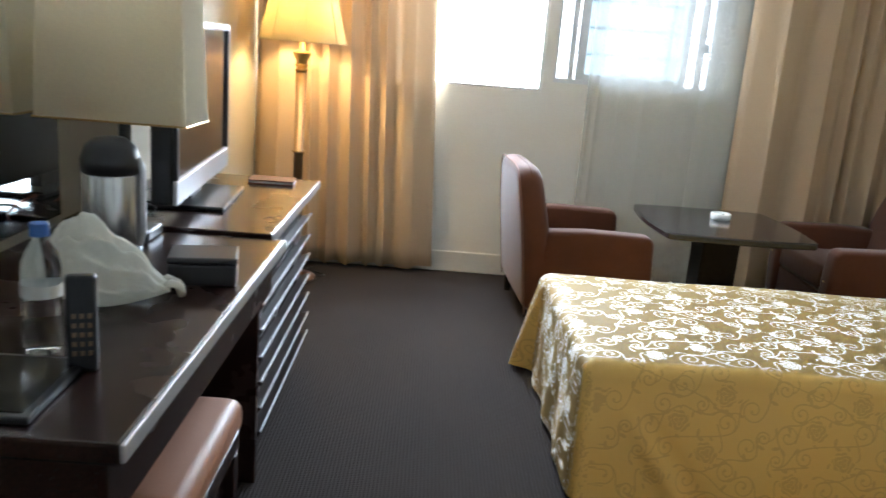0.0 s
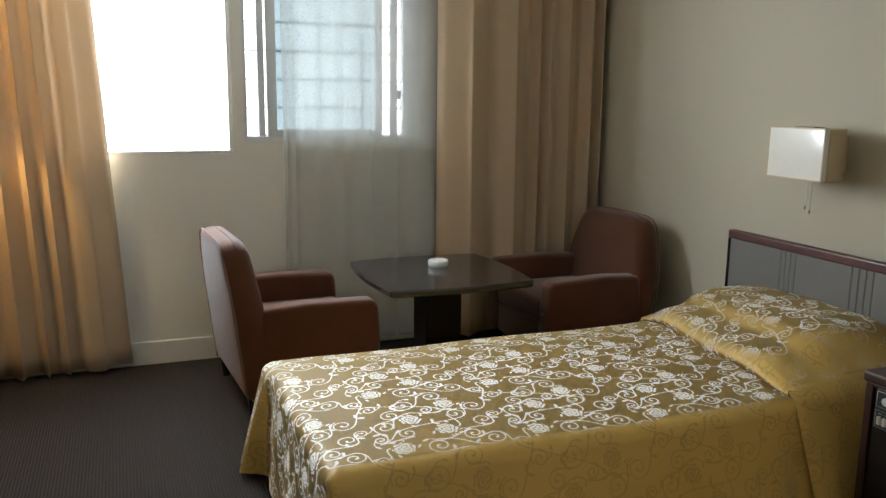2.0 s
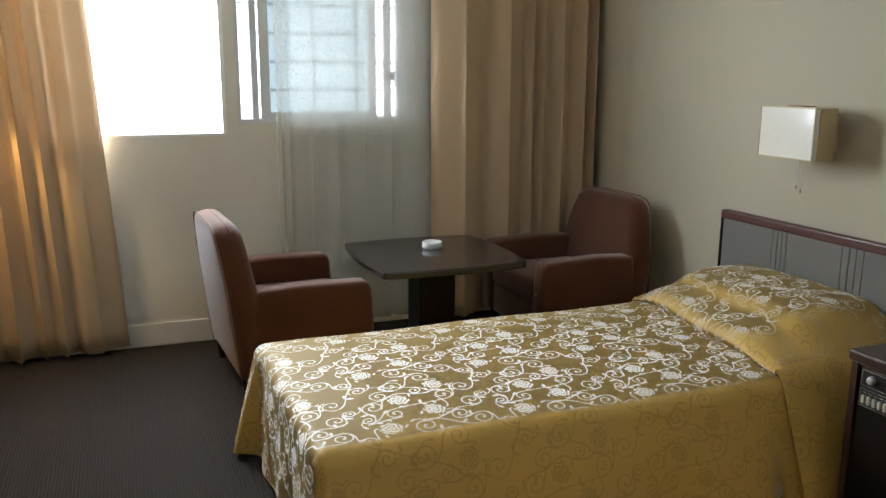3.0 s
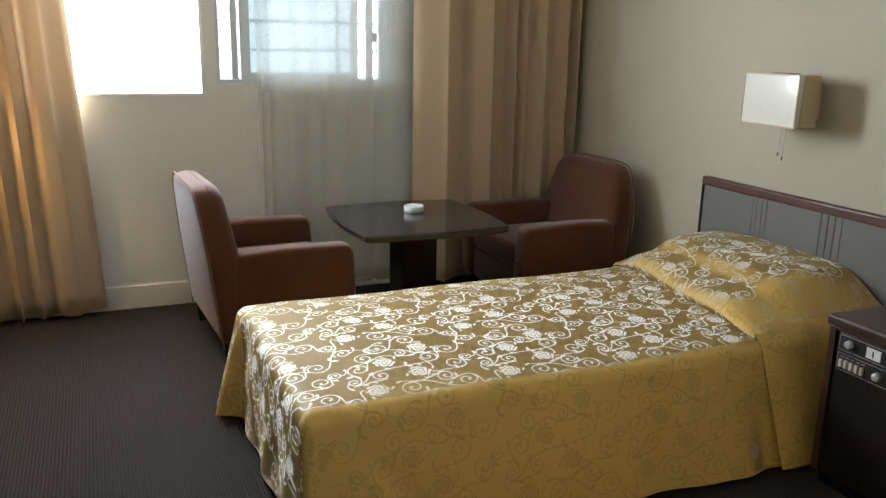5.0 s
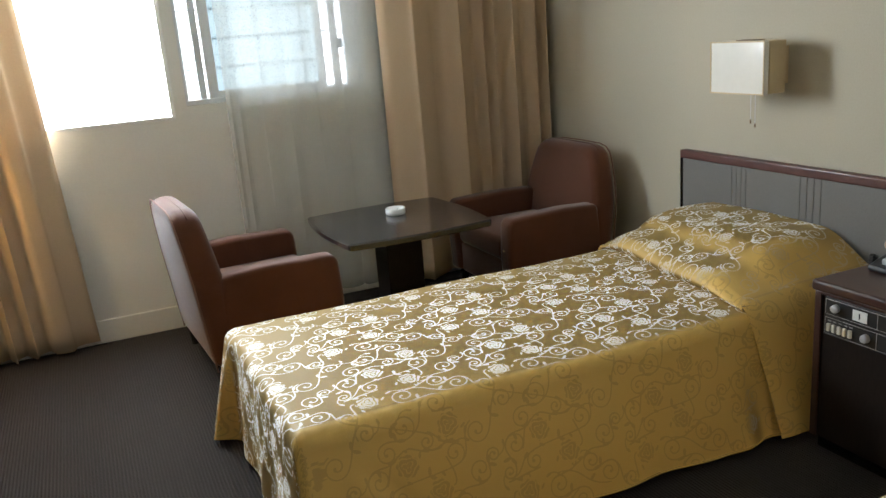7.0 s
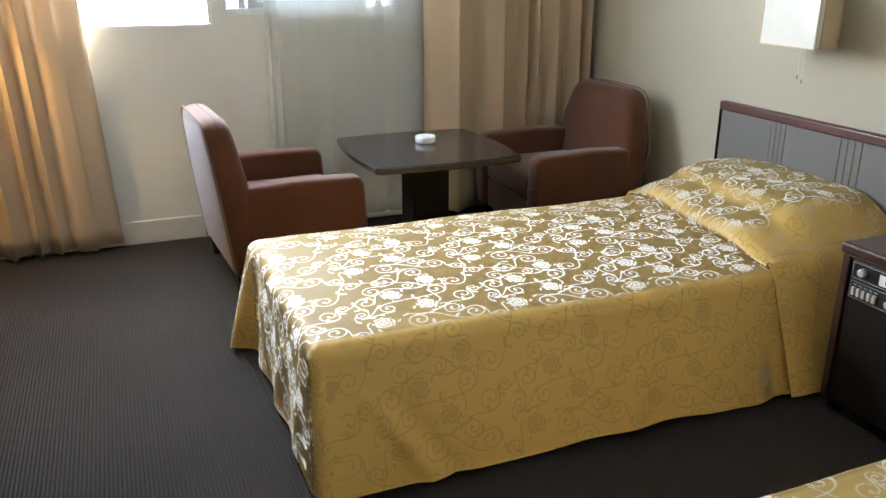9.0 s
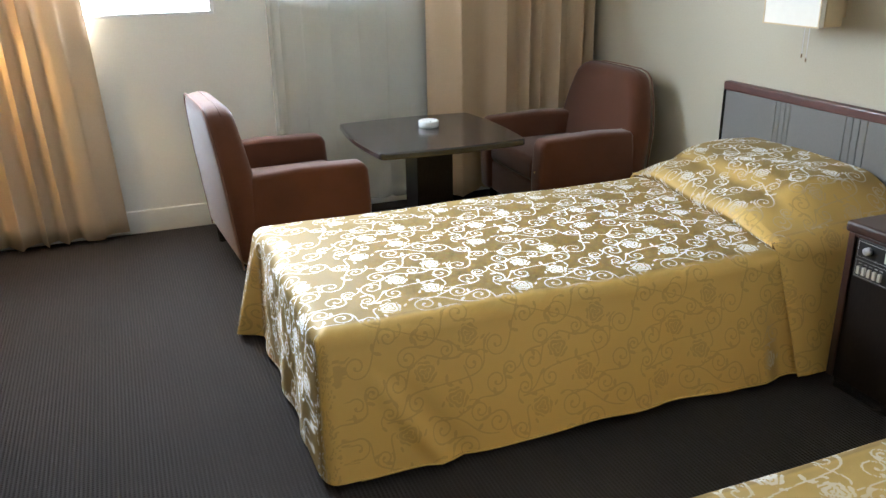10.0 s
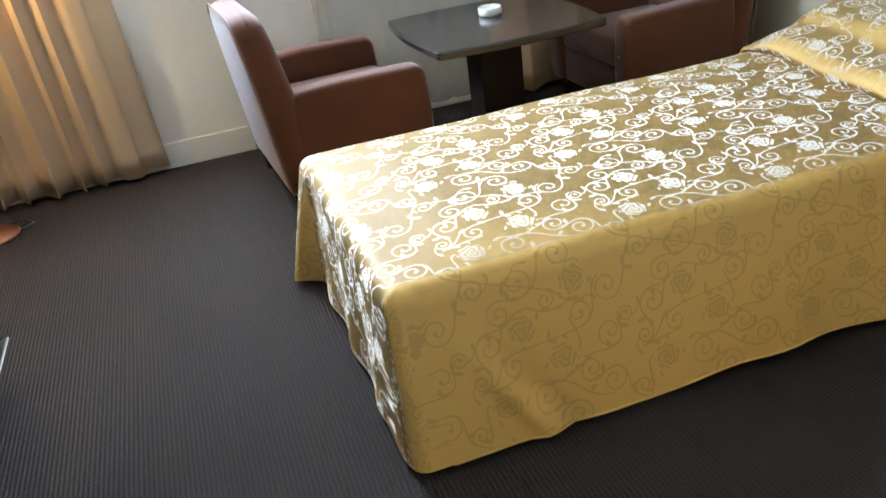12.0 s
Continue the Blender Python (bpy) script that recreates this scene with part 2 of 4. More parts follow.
FLOOR_SHADE = cloth_glow("yellow_lampshade", (0.58, 0.50, 0.31), 0.47, 0.0)
ACRYLIC = surface("opal_acrylic", (0.74, 0.71, 0.64), (0.79, 0.76, 0.69), rough=0.12, grain=30, bump=0, rough_var=0.03, coat=0.5)
TAN_ACRYLIC = surface("tan_lamp_side", (0.50, 0.385, 0.22), (0.56, 0.43, 0.26), rough=0.4, grain=40, bump=0.02)
SCREEN = surface("dark_screen", (0.014, 0.012, 0.011), (0.018, 0.016, 0.015), rough=0.16, bump=0, rough_var=0.02, spec=0.25)
BAG = cloth_glow("white_plastic_bag", (0.80, 0.79, 0.72), 0.4, 0.0)
PET = glass("clear_plastic", (0.93, 0.96, 0.97), 0.08, 1.2)
BLUE_CAP = surface("blue_plastic", (0.05, 0.14, 0.42), (0.07, 0.18, 0.5), rough=0.4, bump=0)
PAPER = surface("paper", (0.70, 0.69, 0.65), (0.78, 0.77, 0.73), rough=0.8, grain=100, bump=0.03)
BROWN_COVER = surface("brown_leather_cover", (0.13, 0.04, 0.02), (0.18, 0.06, 0.03), rough=0.45, grain=150, bump=0.1)
BULB = glowing("lit_bulb", (1.0, 0.72, 0.33), 25.0)
MATTRESS = surface("mattress_ticking", (0.45, 0.42, 0.36), (0.52, 0.49, 0.43), rough=0.9, grain=100, bump=0.1)


# ---- builders ----
def link_mesh(name, bm, material, smooth=False):
    me = bpy.data.meshes.new(name)
    bm.normal_update()
    bm.to_mesh(me)
    bm.free()
    me.materials.append(material)
    if smooth:
        me.polygons.foreach_set("use_smooth", [True] * len(me.polygons))
    return me


def part(name, bm, material, parent, label="", smooth=False):
    ob = new(name, link_mesh(name, bm, material, smooth))
    ob.parent = parent
    if label:
        ob["label"] = label
    return ob


def thing(name, at, label, category, group="", turn=0):
    ob = new(name)
    ob.empty_display_size = 0.05
    ob.matrix_world = pose(*at, 0, 0, turn)
    return tagged(ob, label, category, group)


def setting(name, bm, material, label, category):
    return tagged(new(name, link_mesh(name, bm, material)), label, category, kind="structure")


def box(x0, y0, z0, x1, y1, z1, bevel=0.0, segs=2, bm=None):
    own = bmesh.new()
    bmesh.ops.create_cube(own, size=1.0)
    for v in own.verts:
        v.co = Vector((x0 + (v.co.x + 0.5) * (x1 - x0), y0 + (v.co.y + 0.5) * (y1 - y0), z0 + (v.co.z + 0.5) * (z1 - z0)))
    if bevel:
        bmesh.ops.bevel(own, geom=list(own.edges), offset=bevel, segments=segs, profile=0.5, affect="EDGES")
    if bm is None:
        return own
    tmp = bpy.data.meshes.new("tmp")
    own.to_mesh(tmp)
    own.free()
    bm.from_mesh(tmp)
    bpy.data.meshes.remove(tmp)
    return bm


def lathe(profile, n=32, bm=None, at=(0, 0)):
    """A turned form from (radius, height) pairs."""
    bm = bm or bmesh.new()
    rings = []
    for r, z in profile:
        if r < 1e-5:
            rings.append([bm.verts.new((at[0], at[1], z))])
        else:
            rings.append([bm.verts.new((at[0] + r * math.cos(2 * math.pi * i / n), at[1] + r * math.sin(2 * math.pi * i / n), z)) for i in range(n)])
    for a, b in zip(rings, rings[1:]):
        for i in range(n):
            j = (i + 1) % n
            if len(a) == 1 and len(b) == 1:
                continue
            if len(a) == 1:
                bm.faces.new((a[0], b[j], b[i]))
            elif len(b) == 1:
                bm.faces.new((a[i], a[j], b[0]))
            else:
                bm.faces.new((a[i], a[j], b[j], b[i]))
    bmesh.ops.recalc_face_normals(bm, faces=list(bm.faces))
    return bm


def prism(outline, z0, z1, bevel=0.0, segs=2, axis="z"):
    """A slab from an outline; axis names the direction of its thickness."""
    bm = bmesh.new()

    def put(p, h):
        return {"z": (p[0], p[1], h), "y": (p[0], h, p[1]), "x": (h, p[0], p[1])}[axis]
    lo = [bm.verts.new(put(p, z0)) for p in outline]
    hi = [bm.verts.new(put(p, z1)) for p in outline]
    bm.faces.new(lo[::-1])
    bm.faces.new(hi)
    n = len(outline)
    for i in range(n):
        bm.faces.new((lo[i], lo[(i + 1) % n], hi[(i + 1) % n], hi[i]))
    bmesh.ops.recalc_face_normals(bm, faces=list(bm.faces))
    if bevel:
        bmesh.ops.bevel(bm, geom=[e for e in bm.edges if e.calc_face_angle(0) > 0.6], offset=bevel, segments=segs, profile=0.5, affect="EDGES")
    return bm


def tube(points, r, n=8, bm=None):
    bm = bm or bmesh.new()
    pts = [Vector(p) for p in points]
    rings = []
    for i, p in enumerate(pts):
        d = (pts[min(i + 1, len(pts) - 1)] - pts[max(i - 1, 0)]).normalized()
        side = d.orthogonal().normalized() if i == 0 else (side - d * side.dot(d)).normalized()
        up = d.cross(side)
        rings.append([bm.verts.new(p + r * (math.cos(2 * math.pi * k / n) * side + math.sin(2 * math.pi * k / n) * up)) for k in range(n)])
    for a, b in zip(rings, rings[1:]):
        for k in range(n):
            bm.faces.new((a[k], a[(k + 1) % n], b[(k + 1) % n], b[k]))
    bm.faces.new(rings[0][::-1])
    bm.faces.new(rings[-1])
    return bm


# ---- the room ----
XR, YW, YB, H = 3.85, 5.31, -0.45, 2.62
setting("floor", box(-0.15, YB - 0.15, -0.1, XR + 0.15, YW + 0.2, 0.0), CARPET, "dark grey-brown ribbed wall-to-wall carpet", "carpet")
setting("ceiling", box(-0.15, YB - 0.15, H, XR + 0.15, YW + 0.2, H + 0.1), CEILING, "plain off-white painted ceiling", "ceiling")
setting("wall_west", box(-0.15, YB, 0, 0, YW, H), WALLPAPER, "beige wallpapered wall behind the dresser", "wall")
setting("wall_east", box(XR, YB, 0, XR + 0.15, YW, H), WALLPAPER, "beige wallpapered wall behind the beds", "wall")
# closes the room unseen; set near and white for more bounce light
setting("wall_south", box(-0.15, YB - 0.15, 0, XR + 0.15, YB, H), WHITE_PAINT, "unseen back wall, painted white to bounce window light", "wall")
# out of view, added so its white face returns window light to the beds
setting("wall_bounce", box(1.5, YB, 0, XR, 0.74, H), WHITE_PAINT, "unseen white partition added beside the second bed to bounce light", "wall")
W1, W2, WTOP, SILL1, SILL2 = (0.2, 1.645), (1.705, 2.69), 2.32, 1.11, 1.17
bm = bmesh.new()
T = 0.2
for x0, x1, z0, z1 in ((-0.15, XR + 0.15, 0, SILL1), (-0.15, W1[0], SILL1, WTOP), (W1[1], W2[0], SILL1, WTOP), (W2[0], W2[1], SILL1, SILL2),
                       (W2[1], XR + 0.15, SILL1, WTOP), (-0.15, XR + 0.15, WTOP, H)):
    box(x0, YW, z0, x1, YW + T, z1, bm=bm)
setting("wall_north", bm, WINDOW_WALL, "pale painted wall below and beside the windows", "wall")
setting("baseboard", box(0.0, YW - 0.014, 0.0, XR, YW, 0.125, 0.004), WINDOW_WALL, "pale painted skirting board under the window", "baseboard")
setting("baseboard_east", box(XR - 0.012, YB, 0.0, XR, YW - 0.016, 0.1, 0.004), DARK_WOOD, "dark wooden skirting board", "baseboard")


def window_open():
    ob = tagged(new("window_1"), "wide window with its sash slid open to a blinding sky", "window", kind="structure")
    ob.matrix_world = pose(0, YW + 0.05, 0)
    x0, x1 = W1
    part("window_sill", box(x0, -0.05, SILL1, x1, 0.13, SILL1 + 0.018, 0.004), WHITE_PAINT, ob)
    part("jamb", box(x1 - 0.022, -0.045, SILL1 + 0.018, x1, 0.1, WTOP, 0.003), WHITE_PAINT, ob)
    part("jamb", box(x0, -0.045, SILL1 + 0.018, x0 + 0.022, 0.1, WTOP, 0.003), WHITE_PAINT, ob)
    part("head", box(x0 + 0.022, -0.045, WTOP - 0.03, x1 - 0.022, 0.1, WTOP, 0.003), ALU, ob)


def window_tinted():
    ob = tagged(new("window_2"), "aluminium sliding window with tinted obscure glass and a grille outside", "window", kind="structure")
    ob.matrix_world = pose(0, YW + 0.06, 0)
    x0, x1 = W2
    z0 = SILL2
    part("window_frame", box(x0, -0.03, z0, x1, 0.05, z0 + 0.025, 0.003), ALU, ob)
    for a, b in ((x0, x0 + 0.018), (x1 - 0.018, x1)):
        part("window_frame", box(a, -0.03, z0 + 0.025, b, 0.05, WTOP, 0.003), ALU, ob)
    part("window_frame", box(x0 + 0.018, -0.03, WTOP - 0.03, x1 - 0.018, 0.05, WTOP, 0.003), ALU, ob)
    # sash stiles
    for a, b, d in ((1.79, 1.825, 0.0), (1.835, 1.885, -0.02), (2.445, 2.485, 0.0), (2.525, 2.565, -0.02), (2.605, 2.672, 0.0)):
        part("stile", box(a, d, z0 + 0.025, b, d + 0.03, WTOP - 0.03, 0.003), ALU, ob)
    part("bottom_rail", box(1.885, -0.005, z0 + 0.025, 2.445, 0.02, z0 + 0.06, 0.003), ALU, ob)
    p = part("pane", box(1.885, 0.006, z0 + 0.06, 2.445, 0.012, WTOP - 0.03), TINTED, ob, "tinted obscure glass pane")
    p.visible_shadow = False
    part("latch", box(2.56, -0.05, 1.40, 2.578, -0.02, 1.45, 0.003), BLACK_PLASTIC, ob, "small dark latch")
    g = tagged(new("window_grille"), "thin painted security grille outside the window", "grille", kind="structure")
    g.matrix_world = pose(0, YW + 0.24, 0)
    for k in range(8):
        z = z0 + 0.02 + k * 0.155
        part("bar", tube([(x0 - 0.05, 0, z), (x1 + 0.05, 0, z)], 0.006, 6), ALU, g)
    for x in (1.75, 2.17, 2.42, 2.66):
        part("bar", tube([(x, 0.014, z0 - 0.03), (x, 0.014, WTOP)], 0.006, 6), ALU, g)


window_open()
window_tinted()
bright = glowing("overcast_glare", (1.0, 1.0, 1.0), 2.0)
setting("backdrop", box(-14, 14.0, -6, 18, 14.1, 14), bright, "blinding overcast sky beyond the window", "sky")


# ---- curtains ----
def curtain(name, x0, x1, y, z0, z1, folds, depth, material, label, seed, thick=0.004, spread=0.0, lean=0.0, widths=None, tail=False):
    """A hanging cloth with uneven folds that deepen and drift towards the hem."""
    rng = random.Random(seed)
    widths = widths or [rng.uniform(0.45, 1.6) for _ in range(folds)]
    folds = len(widths)
    total = sum(widths)
    amps = [rng.uniform(0.65, 1.15) for _ in range(folds + 1)]
    drift = [rng.uniform(-0.012, 0.012) for _ in range(folds + 1)]
    per, rows = 14, 26
    bm = bmesh.new()
    grid = []
    for r in range(rows + 1):
        f = r / rows
        row = []
        acc = 0.0
        for k, w in enumerate(widths):
            for i in range(per + (1 if k == folds - 1 else 0)):
                q = i / per
                u = (acc + w * q) / total
                a = amps[k] * (1 - q) + amps[k + 1] * q
                ph = 2 * math.pi * q
                bulge = (0.5 - 0.5 * math.cos(ph)) ** (0.32 if w > 0.15 * total else 0.45)
                if tail and k == folds - 1:
                    bulge = min(1.0, q / 0.07) * (1 - q) ** 0.8
                dy = -depth * a * bulge * (0.75 + 0.25 * f)
                dx = 0.28 * w / total * (x1 - x0) * math.sin(ph) * 0.5 + (drift[k] * (1 - q) + drift[k + 1] * q) * f
                wob = 0.004 * noise.noise((u * 9, f * 4, seed))
                xx = x0 + (x1 - x0) * u
                xx += spread * f * (u - 0.5) + lean * f
                zz = z1 + (z0 - z1) * f + (0.008 * math.sin(ph + seed) if r == rows else 0)
                row.append(bm.verts.new((xx + dx, y + dy + wob, zz)))
            acc += w
        grid.append(row)
    for a, b in zip(grid, grid[1:]):
        for i in range(len(a) - 1):
            bm.faces.new((a[i], b[i], b[i + 1], a[i + 1]))
    me = link_mesh(name, bm, material, True)
    ob = tagged(new(name, me), label, "curtain")
    mod = ob.modifiers.new("thickness", "SOLIDIFY")
    mod.thickness = thick
    return ob


curtain("curtain", 0.015, 0.965, 5.255, 0.03, 2.5, 8, 0.095, HEAVY, "heavy beige curtain drawn aside behind a floor lamp", 3, spread=0.12, lean=0.07,
        widths=[0.28, 0.085, 0.12, 0.14, 0.085, 0.105, 0.245], tail=True)
curtain("curtain", 2.77, 3.83, 5.255, 0.03, 2.5, 8, 0.12, HEAVY, "heavy beige curtain drawn aside in the corner behind an armchair", 8,
        widths=[0.335, 0.225, 0.065, 0.085, 0.165, 0.10, 0.06])
curtain("sheer_curtain", 1.90, 2.86, 5.288, 0.04, 2.5, 8, 0.008, SHEER, "white sheer curtain hanging over the tinted window", 11, 0.001,
        widths=[0.05, 0.05, 0.2, 0.1, 0.22, 0.12, 0.16, 0.1])
rail = thing("curtain_rail", (0, 5.2, 2.52), "white metal curtain rail under the ceiling", "curtain rail")
part("track", box(0.02, -0.02, 0.0, XR - 0.02, 0.02, 0.03, 0.004), WHITE_PAINT, rail)
part("track", box(0.02, 0.05, 0.0, XR - 0.02, 0.08, 0.03, 0.004), WHITE_PAINT, rail)


# ---- beds ----
TILE = (0.43, 0.405)
ROSES = ((0.0, -0.004), (0.158, 0.072), (0.067, 0.163), (0.207, 0.25))
LINKS = ((3, 0), (5, 14), (7, 12), (9, 10), (11, 4), (13, 2), (6, 8), (15, 11), (2, 14))
# scrolls of the repeat: centre and radius; each pair is joined by a stem
SCROLLS = ((0.287, 0.100, 0.037), (0.333, 0.130, 0.021), (0.281, 0.385, 0.034), (0.227, 0.022, 0.030), (0.294, 0.212, 0.036), (0.391, 0.282, 0.028),
           (0.015, 0.212, 0.030), (0.070, 0.275, 0.036), (0.410, 0.140, 0.034), (0.378, 0.066, 0.021), (0.036, 0.078, 0.028), (0.214, 0.166, 0.033),
           (0.182, 0.322, 0.034), (0.107, 0.387, 0.036), (0.356, 0.346, 0.024), (0.134, 0.218, 0.022))


def weave_tile(n=270):
    """The repeat of the cloth: four roses among paired scrolls with leaves, as a square of thread densities."""
    rng = random.Random(12)
    gx, gy = np.meshgrid(np.arange(n) / n * TILE[0], np.arange(n) / n * TILE[1])
    mask = np.zeros((n, n))

    def wrap(cx, cy):
        dx = (gx - cx + TILE[0] / 2) % TILE[0] - TILE[0] / 2
        dy = (gy - cy + TILE[1] / 2) % TILE[1] - TILE[1] / 2
        return dx, dy

    def gap(a, b):
        return [(q - p + t / 2) % t - t / 2 for p, q, t in zip(a, b, TILE)]

    def stamp(points, width):
        nonlocal mask
        for cx, cy, w in points:
            dx, dy = wrap(cx, cy)
            mask = np.maximum(mask, np.clip(1.5 - np.hypot(dx, dy) / (width * w), 0, 1))

    def leaf(cx, cy, ang, size):
        nonlocal mask
        dx, dy = wrap(cx, cy)
        a = dx * math.cos(ang) + dy * math.sin(ang)
        b = -dx * math.sin(ang) + dy * math.cos(ang)
        mask = np.maximum(mask, np.clip(2.4 * (1 - (a / size) ** 2 - (b / (size * 0.40)) ** 2), 0, 1))

    spots = [c[:2] for c in SCROLLS]
    pairs = [(k, k + 1) for k in range(0, len(spots), 2)]

    def spiral(c, hand, theta, r):
        pts = []
        for k in range(90):
            q = k / 89
            ang = theta - hand * 2 * math.pi * 1.25 * (1 - q)
            rr = 0.005 + (r - 0.005) * q ** 0.8
            pts.append((c[0] + rr * math.cos(ang), c[1] + rr * math.sin(ang), 0.8 + 1.0 * max(0.0, 0.12 - q) / 0.12 + 0.12 * math.sin(3 * q)))
        return pts

    for a, b in pairs:
        d = gap(spots[a], spots[b])
        far = math.hypot(*d)
        hand = rng.choice((-1, 1))
        u = math.atan2(d[1], d[0])
        r1, r2 = SCROLLS[a][2], SCROLLS[b][2]
        ca, cb = spots[a], (spots[a][0] + d[0], spots[a][1] + d[1])
        pa, pb = spiral(ca, hand, u - hand * math.pi / 2, r1), spiral(cb, hand, u + math.pi - hand * math.pi / 2, r2)
        stamp(pa, 0.0025)
        stamp(pb, 0.0025)
        p0, p3 = Vector(pa[-1][:2]), Vector(pb[-1][:2])
        t = Vector((math.cos(u), math.sin(u))) * min(far, 0.09) * 0.5
        line = [p0 * (1 - q) ** 3 + (p0 + t) * 3 * q * (1 - q) ** 2 + (p3 - t) * 3 * q * q * (1 - q) + p3 * q ** 3 for q in np.linspace(0, 1, 60)]
        stamp([(p.x, p.y, 0.95) for p in line], 0.0025)
        m = line[30]
        for sgn in (-1, 1):
            ang = u + sgn * 1.0
            leaf(m.x + 0.014 * math.cos(ang), m.y + 0.014 * math.sin(ang), ang, 0.015)
        # a shoot that curls off past the second scroll
        ang, e = u - hand * 0.4, Vector(pb[60][:2])
        shoot = []
        for k in range(34):
            ang += hand * 0.045
            e = e + Vector((math.cos(ang), math.sin(ang))) * 0.0013
            shoot.append((e.x, e.y, 0.75))
        stamp(shoot, 0.0025)
        leaf(e.x, e.y, ang, 0.012)
    # long stems that run on from scroll to scroll
    for a, b in LINKS:
        d = gap(spots[a], spots[b])
        u = math.atan2(d[1], d[0])
        side = Vector((-math.sin(u), math.cos(u))) * rng.choice((-1, 1))
        ahead = Vector((math.cos(u), math.sin(u))) * math.hypot(*d) * 0.55
        p0 = Vector(spots[a]) + side * SCROLLS[a][2]
        p3 = Vector(spots[a]) + Vector(d) - side * SCROLLS[b][2]
        line = [p0 * (1 - q) ** 3 + (p0 + ahead) * 3 * q * (1 - q) ** 2 + (p3 - ahead) * 3 * q * q * (1 - q) + p3 * q ** 3 for q in np.linspace(0, 1, 70)]
        stamp([(p.x, p.y, 0.9) for p in line], 0.0025)
        tip = line[46]
        leaf(tip.x + 0.012 * math.cos(u + 0.8), tip.y + 0.012 * math.sin(u + 0.8), u + 0.8, 0.014)
    # stems from each rose to the scrolls round it
    for i, c in enumerate(ROSES):
        near = sorted(range(len(spots)), key=lambda k: math.hypot(*gap(c, spots[k])))[:3]
        for n_, k in enumerate(near):
            d = gap(c, spots[k])
            far, u = math.hypot(*d), math.atan2(d[1], d[0])
            bend = 0.9 if n_ % 2 else -0.9
            p0 = Vector((c[0] + 0.036 * math.cos(u + bend), c[1] + 0.036 * math.sin(u + bend)))
            p3 = Vector((c[0] + d[0], c[1] + d[1])) - Vector((math.cos(u + bend), math.sin(u + bend))) * 0.028
            t0 = Vector((math.cos(u + bend), math.sin(u + bend))) * 0.03
            t1 = Vector((math.cos(u - bend), math.sin(u - bend))) * 0.03
            curve = [p0 * (1 - q) ** 3 + (p0 + t0) * 3 * q * (1 - q) ** 2 + (p3 - t1) * 3 * q * q * (1 - q) + p3 * q ** 3 for q in np.linspace(0, 1, 60)]
            stamp([(p.x, p.y, 0.95) for p in curve], 0.0025)
    for i, (cx, cy) in enumerate(ROSES):
        dx, dy = wrap(cx, cy)
        r, th = np.hypot(dx, dy), np.arctan2(dy, dx)
        clear = np.clip((r - 0.038) / 0.002, 0, 1)
        mask = mask * np.clip(clear + 0.0, 0, 1)
        edge = 0.0340 + 0.0026 * np.cos(8 * th + i) + 0.0016 * np.cos(2 * th + i)
        disc = np.clip((edge - r) / 0.003 + 0.5, 0, 1)
        petals = np.cos(r / 0.0135 * 2 * math.pi + 2.2 * np.sin(3 * th + i + r * 60))
        mask = np.maximum(mask, disc * (0.74 - 0.55 * np.clip((petals - 0.45) / 0.4, 0, 1)))
        for k in range(3):
            ang = i * 1.3 + k * 2.1
            leaf(cx + 0.047 * math.cos(ang), cy + 0.047 * math.sin(ang), ang + 0.9, 0.011)
    return mask


WEAVE = weave_tile()


def weave_at(u, v):
    n = WEAVE.shape[0]
    # the cloth lies a little askew
    u, v = u - 0.05 * v, v + 0.02 * u
    a, b = (u / TILE[0]) % 1.0 * n, (v / TILE[1]) % 1.0 * n
    i, j = np.floor(a).astype(int), np.floor(b).astype(int)
    fa, fb = a - i, b - j
    i, j, i2, j2 = i % n, j % n, (i + 1) % n, (j + 1) % n
    return (WEAVE[j, i] * (1 - fa) + WEAVE[j, i2] * fa) * (1 - fb) + (WEAVE[j2, i] * (1 - fa) + WEAVE[j2, i2] * fa) * fb


def grid_mesh(name, co, weave, material, parent, thick=0.004):
    """A cloth mesh from an array of places (rows, columns, 3) and its thread densities."""
    r, c = co.shape[:2]
    idx = np.arange(r * c).reshape(r, c)
    quads = np.stack([idx[:-1, :-1], idx[:-1, 1:], idx[1:, 1:], idx[1:, :-1]], -1).reshape(-1, 4)
    me = bpy.data.meshes.new(name)
    me.vertices.add(r * c)
    me.vertices.foreach_set("co", co.reshape(-1).astype(np.float32))
    me.loops.add(quads.size)
    me.loops.foreach_set("vertex_index", quads.reshape(-1).astype(np.int32))
    me.polygons.add(len(quads))
    me.polygons.foreach_set("loop_start", np.arange(0, quads.size, 4, dtype=np.int32))
    me.update(calc_edges=True)
    me.polygons.foreach_set("use_smooth", [True] * len(quads))
    at = me.attributes.new("weave", "FLOAT", "POINT")
    at.data.foreach_set("value", weave.reshape(-1).astype(np.float32))
    me.materials.append(material)
    ob = new(name, me)
    ob.parent = parent
    return ob


def drop(c, e, splay):
    """How far out and down a cloth hangs, c metres along it past the flat, over an edge of radius e; splay: its slant from plumb."""
    last = math.pi / 2 - splay
    th = np.clip(c / e, 0, last)
    h = np.clip(c - e * last, 0, None)
    out = np.where(c < 0, c, e * np.sin(th)) + h * np.cos(last)
    return out, e * (1 - np.cos(th)) + h * np.sin(last)


def reach(e, splay, hang):
    """The length of cloth from the flat's end to the hem."""
    last = math.pi / 2 - splay
    return e * last + (hang - e * (1 - np.cos(last))) / np.sin(last)


def soft(n, a, b):
    q = np.clip((n - a) / (b - a), 0, 1)
    return q * q * (3 - 2 * q)


